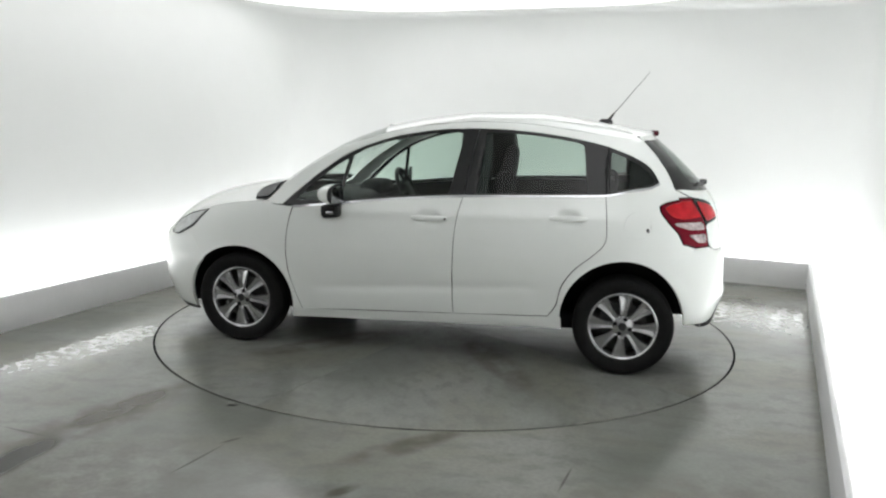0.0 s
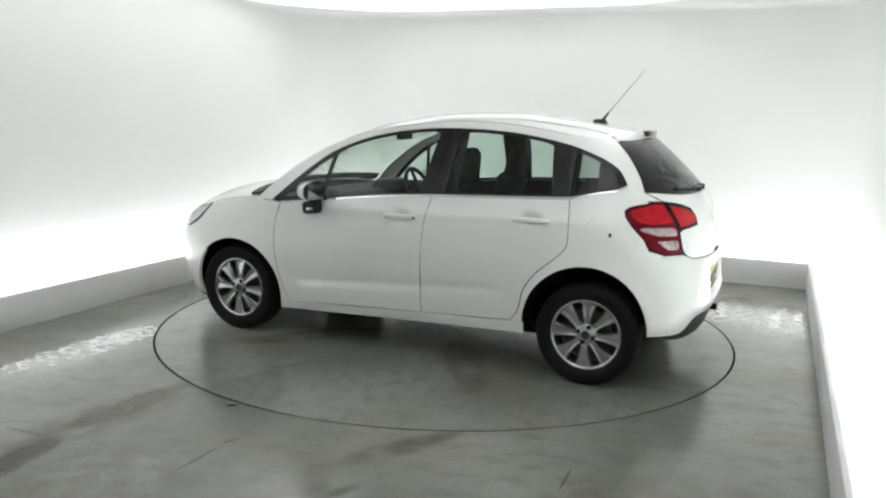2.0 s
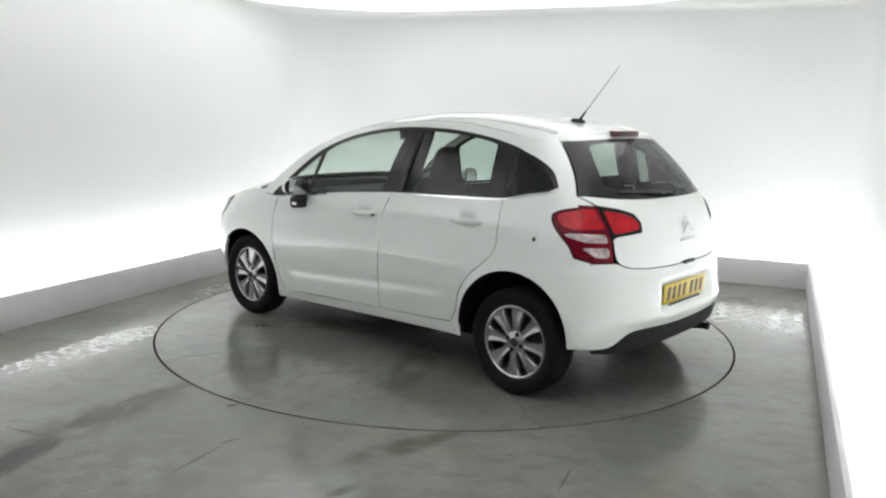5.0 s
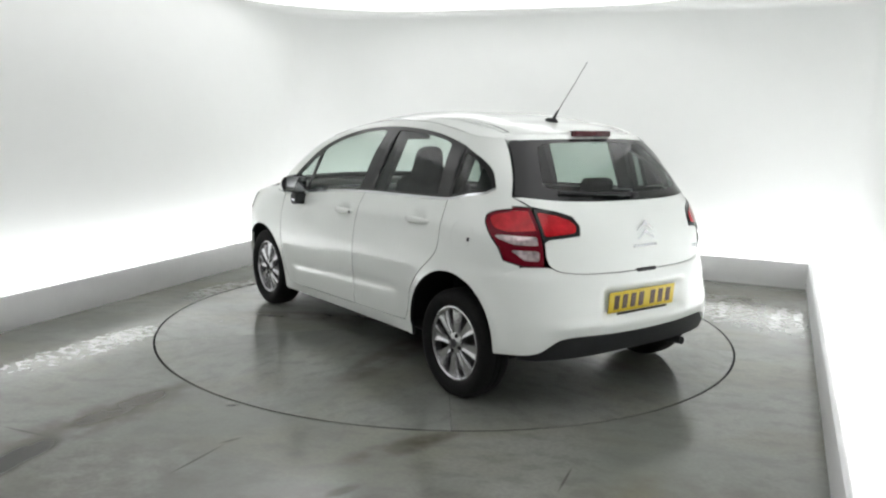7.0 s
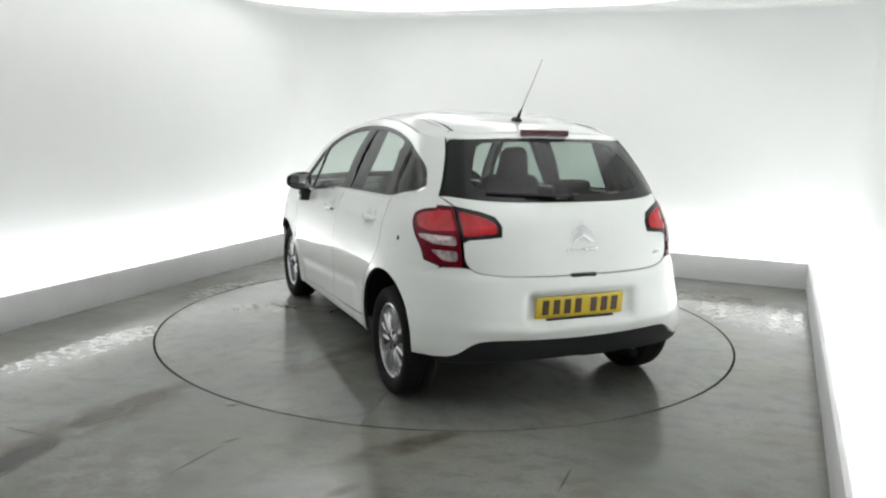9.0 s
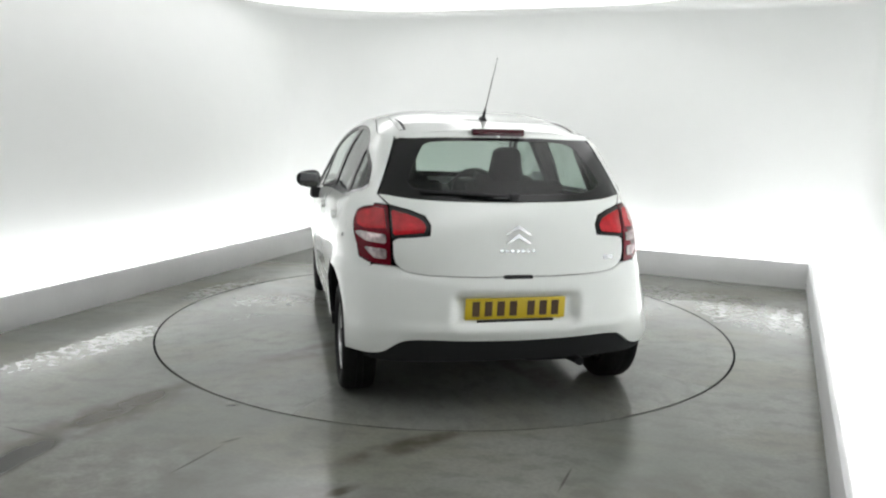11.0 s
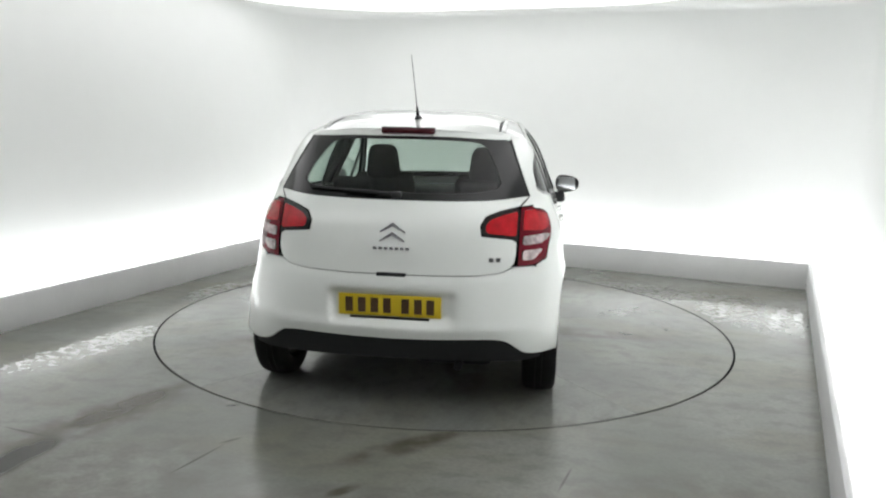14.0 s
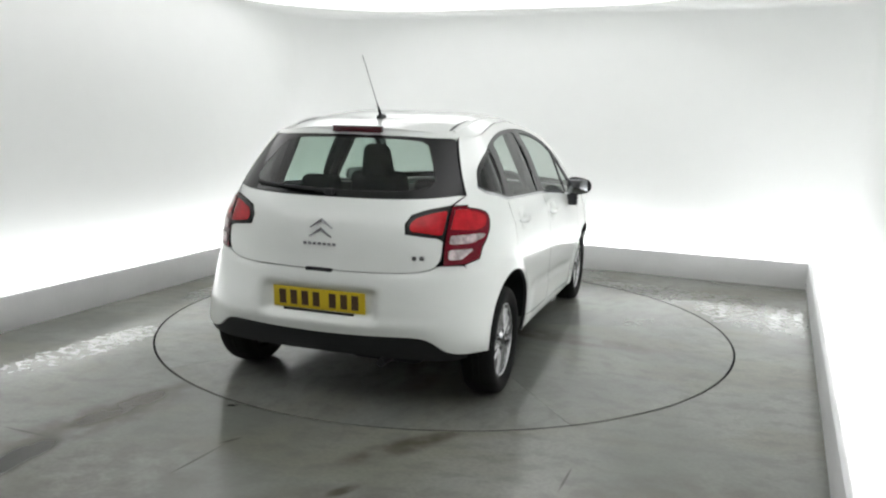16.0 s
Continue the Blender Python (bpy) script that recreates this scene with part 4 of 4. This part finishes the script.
    part("rear_axle", rbox(0.16, 1.34, 0.13, 0.04, Matrix.Translation((-1.22, 0, 0.30))), DARK, car)
    part("boot_tub", rbox(0.46, 0.96, 0.20, 0.05, Matrix.Translation((-1.52, 0, 0.405))), DARK, car)
    part("silencer", rbox(0.26, 0.42, 0.12, 0.05, Matrix.Translation((-1.56, -0.30, 0.295))), DARK, car)
    for s in (1, -1):
        for spec in (ARCH_F, ARCH_R):
            bm = bmesh.new()
            n = 24
            rows = [[], []]
            for k in range(n + 1):
                a = radians(2 + 172 * k / n)
                lx, lz = arch_point(spec, a, 0.004)
                q = S(lx, lz)
                rows[0].append(bm.verts.new((lx, s * (float(surf(q[0], q[1])[1]) - 0.016), lz)))
                rows[1].append(bm.verts.new((lx, s * 0.50, lz)))
            for k in range(n):
                bm.faces.new((rows[0][k], rows[0][k + 1], rows[1][k + 1], rows[1][k]))
            bm.faces.new(rows[1])
            part("wheel_arch_liner", bm, DARK, car, "black wheel arch liner")
    return car, fd, rd, tg, rb


car, front_doors, rear_doors, tailgate, rear_bumper = build_car()


def build_wheel(x, side):
    """A steel-grey eight-spoke wheel with its tyre, its outer face at the flank."""
    hub = new("wheel")
    hub.parent = car
    hub.location = (x, side * 0.745, 0.296)
    if side < 0:
        hub.rotation_euler = (0, 0, math.pi)
    R = 0.299
    prof = [(0.205, 0.070), (0.222, 0.086), (0.25, 0.094), (0.272, 0.092), (0.286, 0.082), (0.294, 0.068), (R, 0.045), (R, 0.02), (R - 0.005, 0.017), (R, 0.014), (R, -0.014), (R - 0.005, -0.017),
            (R, -0.02), (R, -0.045), (0.294, -0.068), (0.280, -0.085), (0.25, -0.092), (0.205, -0.075)]
    part("tyre", lathe(prof, 56), RUBBER, hub, "black road tyre")
    bm = lathe([(0.208, 0.066), (0.206, 0.074), (0.198, 0.076), (0.190, 0.070), (0.186, 0.050), (0.180, -0.05), (0.204, -0.07)], 56)
    rim = part("rim", bm, ALLOY, hub, "silver eight-spoke wheel trim")
    part("brake_drum", lathe([(0.0, 0.005), (0.12, 0.005), (0.14, 0.0), (0.14, -0.06), (0.181, -0.062)], 40), STEEL, hub, "dull grey brake drum")
    spoke = bmesh.new()
    prof = [(0.045, 0.024, 0.064), (0.070, 0.0205, 0.068), (0.100, 0.0235, 0.069), (0.135, 0.0315, 0.067), (0.168, 0.040, 0.064), (0.182, 0.050, 0.064), (0.196, 0.066, 0.066)]
    ring = []
    for r, hw, y in prof:
        ring.append([spoke.verts.new((r, y + dy, hw * k)) for k, dy in ((-1.06, -0.030), (-1.0, -0.006), (-0.80, 0.002), (-0.35, -0.0035), (0.0, -0.005), (0.35, -0.0035), (0.80, 0.002), (1.0, -0.006), (1.06, -0.030))])
    for A, C in zip(ring, ring[1:]):
        for k in range(8):
            spoke.faces.new((A[k], A[k + 1], C[k + 1], C[k]))
    first = part("spoke", spoke, ALLOY, rim)
    for k in range(8):
        ob = first if k == 0 else new("spoke", first.data)
        ob.parent = rim
        ob.rotation_euler = (0, radians(45 * k - 3), 0)
    part("hub", lathe([(0.0, 0.072), (0.030, 0.072), (0.034, 0.069), (0.055, 0.067), (0.066, 0.060), (0.070, 0.03)], 32), ALLOY, rim)
    part("hub_cap", lathe([(0.0, 0.076), (0.022, 0.076), (0.025, 0.072), (0.025, 0.06)], 24), TRIM, rim, "small dark centre cap")
    bolt = lathe([(0.0, 0.0712), (0.011, 0.0712), (0.013, 0.068), (0.013, 0.06)], 12)
    bme = part("bolt", bolt, DARK, rim)
    for k in range(4):
        ob = bme if k == 0 else new("bolt", bme.data)
        ob.parent = rim
        ob.location = (0.047 * math.cos(radians(90 * k + 20)), 0, 0.047 * math.sin(radians(90 * k + 20)))
    return hub


for wx in (1.228, -1.235):
    for ws in (1, -1):
        build_wheel(wx, ws)


def flank(x, z, out=0.0):
    q = S(x, z)
    p = surf(q[0], q[1], -out)
    return Vector((float(p[0]), float(p[1]), float(p[2])))


def tail(y, z, out=0.0):
    q = B(y, z)
    p = surf(q[0], q[1], -out)
    return Vector((float(p[0]), math.copysign(float(p[1]), y), float(p[2])))


def build_handles():
    for doors, (x, z) in zip((front_doors, rear_doors), HANDLES):
        for door, s in zip(doors, (1, -1)):
            y0, y1 = flank(x + 0.115, z).y, flank(x - 0.115, z).y
            bm = bmesh.new()
            rings = []
            for i in range(13):
                t = i / 12 * 2 - 1
                px = x + 0.112 * t
                py = (y0 + y1) / 2 + (y0 - y1) / 2 * t + 0.016 * (1 - abs(t) ** 3)
                h = 0.0175 * (1 - 0.45 * abs(t) ** 4)
                rings.append([bm.verts.new((px, s * (py + 0.007 * math.cos(a)), z - 0.02 * (px - x) + h * math.sin(a))) for a in (2 * math.pi * k / 12 for k in range(12))])
            for A, C in zip(rings, rings[1:]):
                for k in range(12):
                    bm.faces.new((A[k], A[(k + 1) % 12], C[(k + 1) % 12], C[k]))
            bm.faces.new(rings[0])
            bm.faces.new(rings[-1])
            h = part("handle", bm, PAINT, door, "body-coloured pull handle")
            if doors is front_doors and s > 0:
                bm = lathe([(0.0, 0.010), (0.007, 0.010), (0.008, 0.0)], 10)
                bm.transform(Matrix.Translation((x - 0.100, s * (y1 + 0.012), z)))
                part("lock", bm, SATIN, h)


def build_mirrors():
    for door, s in zip(front_doors, (1, -1)):
        turn = Matrix.Rotation(radians(s * -10), 4, "Z")
        base = rbox(0.118, 0.13, 0.082, 0.022, Matrix.Translation((0.582, s * 0.838, 0.908)) @ Matrix.Rotation(radians(6), 4, "Y"))
        m = part("door_mirror", base, SATIN, door, "white-capped door mirror on a black foot")

        def shell(x0, x1, grow):
            bm = bmesh.new()
            rings = []
            n = 28
            for i in range(9):
                t = i / 8
                x = x0 + (x1 - x0) * t
                k = (1 - t ** 3 * 0.75) * grow * 0.94
                ring = []
                for j in range(n):
                    a = 2 * math.pi * j / n
                    c, d = math.cos(a), math.sin(a)
                    r = (abs(c) ** 3 + abs(d) ** 3) ** (-1 / 3)
                    yy, zz = 0.092 * k * r * c, 0.066 * k * r * d
                    zz *= 1.0 - 0.22 * yy / 0.092
                    ring.append(bm.verts.new((x, s * yy, zz)))
                rings.append(ring)
            for A, C in zip(rings, rings[1:]):
                for j in range(n):
                    bm.faces.new((A[j], A[(j + 1) % n], C[(j + 1) % n], C[j]))
            bm.faces.new(rings[0])
            bm.faces.new(rings[-1])
            bm.transform(Matrix.Translation((0.565, s * 0.912, 1.016)) @ turn)
            return bm
        part("cap", shell(-0.030, 0.085, 1.0), PAINT, m, "white mirror cap")
        part("surround", shell(-0.040, 0.010, 1.03), SATIN, m)
        bm = rbox(0.006, 0.152, 0.104, 0.0028, Matrix.Translation((0.5235, s * 0.908, 1.016)) @ turn, 2, taper=0.9)
        part("mirror_glass", bm, MIRROR, m)
        bm = rbox(0.05, 0.012, 0.022, 0.005, Matrix.Translation((0.575, s * 0.904, 0.900)), 2)
        part("indicator", bm, CHROME, m)


def build_tail_details():
    # number plate on its dished panel; its characters stay plain bars
    pz = 0.574
    rot = Matrix.Rotation(radians(-4), 4, "Y")
    c = Vector((-1.828, 0.006, pz))
    plate = part("number_plate", rbox(0.008, 0.52, 0.111, 0.003, Matrix.Translation(c) @ rot, 2), YELLOW, rear_bumper, "yellow number plate with dark bars")
    for k, y in enumerate((0.196, 0.132, 0.068, 0.004, -0.088, -0.152, -0.214)):
        part("bar", rbox(0.003, 0.039, 0.077, 0.001, Matrix.Translation(c + Vector((-0.0045, y + 0.009, 0.0))) @ rot, 1), BRONZE, plate)
    part("dealer_bar", rbox(0.006, 0.40, 0.012, 0.002, Matrix.Translation(c + Vector((-0.006, 0, -0.0615))), 1), SATIN, plate)
    # tailgate latch, double chevron, lettering bars
    part("latch_handle", rbox(0.03, 0.15, 0.02, 0.006, Matrix.Translation(tail(0, 0.733) + Vector((0.008, 0, 0))), 2), SATIN, tailgate)
    for z0 in (0.978, 0.934):
        bm = bmesh.new()
        for s in (1, -1):
            a, b = tail(s * 0.062, z0 - 0.040, 0.006), tail(0.0, z0 - 0.008, 0.006)
            up = Vector((0, 0, 0.019))
            d = Vector((-0.004, 0, 0))
            vs = [bm.verts.new(p) for p in (a, b, b + up, a + up * 0.35, a + d, b + d, b + up + d, a + up * 0.35 + d)]
            for f in ((4, 5, 6, 7), (0, 1, 5, 4), (3, 2, 6, 7), (0, 3, 7, 4)):
                bm.faces.new([vs[i] for i in f])
        part("chevron", bm, CHROME, tailgate, "chrome chevron emblem")
    for y, w, z, h in [(0.085 - 0.027 * k, 0.019, 0.862, 0.014) for k in range(7)] + [(-0.486, 0.024, 0.815, 0.022), (-0.520, 0.024, 0.815, 0.022)]:
        part("letter_bar", rbox(0.004, w, h, 0.001, Matrix.Translation(tail(y, z, 0.003)), 1), CHROME, tailgate)
    # high brake lamp under the roof's edge, rear wiper, aerial
    bl = part("high_brake_lamp", rbox(0.045, 0.290, 0.036, 0.008, Matrix.Translation((-1.380, 0, 1.430)), 2), DARKRED, tailgate, "dark red high brake lamp")
    part("red_lens", rbox(0.012, 0.262, 0.020, 0.004, Matrix.Translation((-1.399, 0, 1.431)), 2), DARKRED, bl)
    wp = part("rear_wiper", tube([tail(0.0, 1.120, 0.02), tail(0.12, 1.126, 0.028), tail(0.26, 1.132, 0.022)], 0.008, 6), SATIN, tailgate, "black rear wiper")
    part("blade", tube([tail(y, 1.122 + 0.018 * (y / 0.5), 0.012) for y in (0.10, 0.2, 0.3, 0.4, 0.46)], 0.009, 6), SATIN, wp)
    part("pivot", rbox(0.05, 0.05, 0.035, 0.012, Matrix.Translation(tail(0.0, 1.117, 0.012)), 3), SATIN, wp)
    foot = part("aerial", rbox(0.112, 0.036, 0.028, 0.010, Matrix.Translation((-1.058, 0, 1.500)), 3, taper=0.6), SATIN, car, "black roof aerial")
    part("stem", tube([(-1.076, 0, 1.507), (-1.112, 0, 1.556)], 0.006, 8, radii=[0.010, 0.006]), SATIN, foot)
    part("rod", tube([(-1.112, 0, 1.554), (-1.328, 0, 1.826)], 0.0026, 6, radii=[0.0028, 0.0014]), SATIN, foot)


def build_interior():
    for y, d0 in ((0.355, 0.0), (-0.355, -0.08)):
        seat = part("front_seat", rbox(0.50, 0.50, 0.18, 0.06, Matrix.Translation((0.04 + d0, y, 0.56)), 3), CLOTH, car, "dark cloth front seat")
        part("backrest", rbox(0.15, 0.48, 0.62, 0.06, Matrix.Translation((-0.21 + d0, y, 0.82)) @ Matrix.Rotation(radians(-14), 4, "Y"), 4, taper=0.86), CLOTH, seat)
        part("headrest", rbox(0.12, 0.250, 0.245, 0.055, Matrix.Translation((-0.300 + d0, y, 1.190)) @ Matrix.Rotation(radians(-10), 4, "Y"), 5, taper=0.74), CLOTH, seat)
        for d in (0.05, -0.05):
            part("headrest_post", tube([(-0.275 + d0, y + d, 1.02), (-0.29 + d0, y + d, 1.12)], 0.006, 6), CHROME, seat)
    bench = part("rear_bench", rbox(0.48, 1.22, 0.18, 0.06, Matrix.Translation((-0.72, 0, 0.56)), 3), CLOTH, car, "dark cloth rear bench")
    part("backrest", rbox(0.15, 1.22, 0.56, 0.06, Matrix.Translation((-1.02, 0, 0.78)) @ Matrix.Rotation(radians(-16), 4, "Y"), 4), CLOTH, bench)
    for y in (0.36, -0.36):
        part("headrest", rbox(0.09, 0.24, 0.11, 0.035, Matrix.Translation((-1.115, y, 1.095)) @ Matrix.Rotation(radians(-12), 4, "Y"), 4), CLOTH, bench)
    part("parcel_shelf", rbox(0.44, 1.04, 0.03, 0.012, Matrix.Translation((-1.375, 0, 1.045)), 2), TRIM, car, "dark parcel shelf")
    dash = part("dashboard", rbox(0.55, 1.34, 0.30, 0.09, Matrix.Translation((0.83, 0, 0.80)), 4, taper=0.9), TRIM, car, "grey moulded dashboard")
    part("binnacle", rbox(0.22, 0.34, 0.10, 0.04, Matrix.Translation((0.66, -0.36, 0.965)), 4, taper=0.8), TRIM, dash)
    m = Matrix.Translation((0.41, -0.36, 0.93)) @ Matrix.Rotation(radians(-65), 4, "Y")
    bm = bmesh.new()
    ring = [m @ Vector((0.185 * math.cos(a), 0.185 * math.sin(a), 0)) for a in (2 * math.pi * k / 32 for k in range(33))]
    sw = part("steering_wheel", tube(ring, 0.016, 8), SATIN, car, "black three-spoke steering wheel")
    part("boss", rbox(0.15, 0.16, 0.05, 0.02, m, 3), SATIN, sw)
    for a in (0, 180, 270):
        part("spoke", tube([m @ Vector((0, 0, 0)), m @ Vector((0.18 * math.cos(radians(a + 90)), 0.18 * math.sin(radians(a + 90)), 0))], 0.014, 6), SATIN, sw)
    part("column", tube([(0.43, -0.36, 0.92), (0.75, -0.36, 0.80)], 0.04, 10), TRIM, sw)
    rm = part("interior_mirror", rbox(0.03, 0.22, 0.065, 0.013, Matrix.Translation((0.36, 0.0, 1.365)), 3), SATIN, car, "black interior mirror")
    part("mount", rbox(0.09, 0.03, 0.06, 0.01, Matrix.Translation((0.41, 0, 1.41)), 2), SATIN, rm)


BRONZE = mat("dark_plate_print", (0.06, 0.03, 0.012), 0.5)
build_handles()
build_mirrors()
build_tail_details()
build_interior()


def motions():
    rows, disc = [], []
    for t, deg in TURN:
        a = radians(deg)
        ox, oy = CAR_OFF
        rows.append((t, pose(ox * math.cos(a) - oy * math.sin(a), ox * math.sin(a) + oy * math.cos(a), 0, 0, 0, deg)))
        disc.append((t, pose(0, 0, 0, 0, 0, deg)))
    walk(car, rows)
    walk(turntable, disc)


motions()
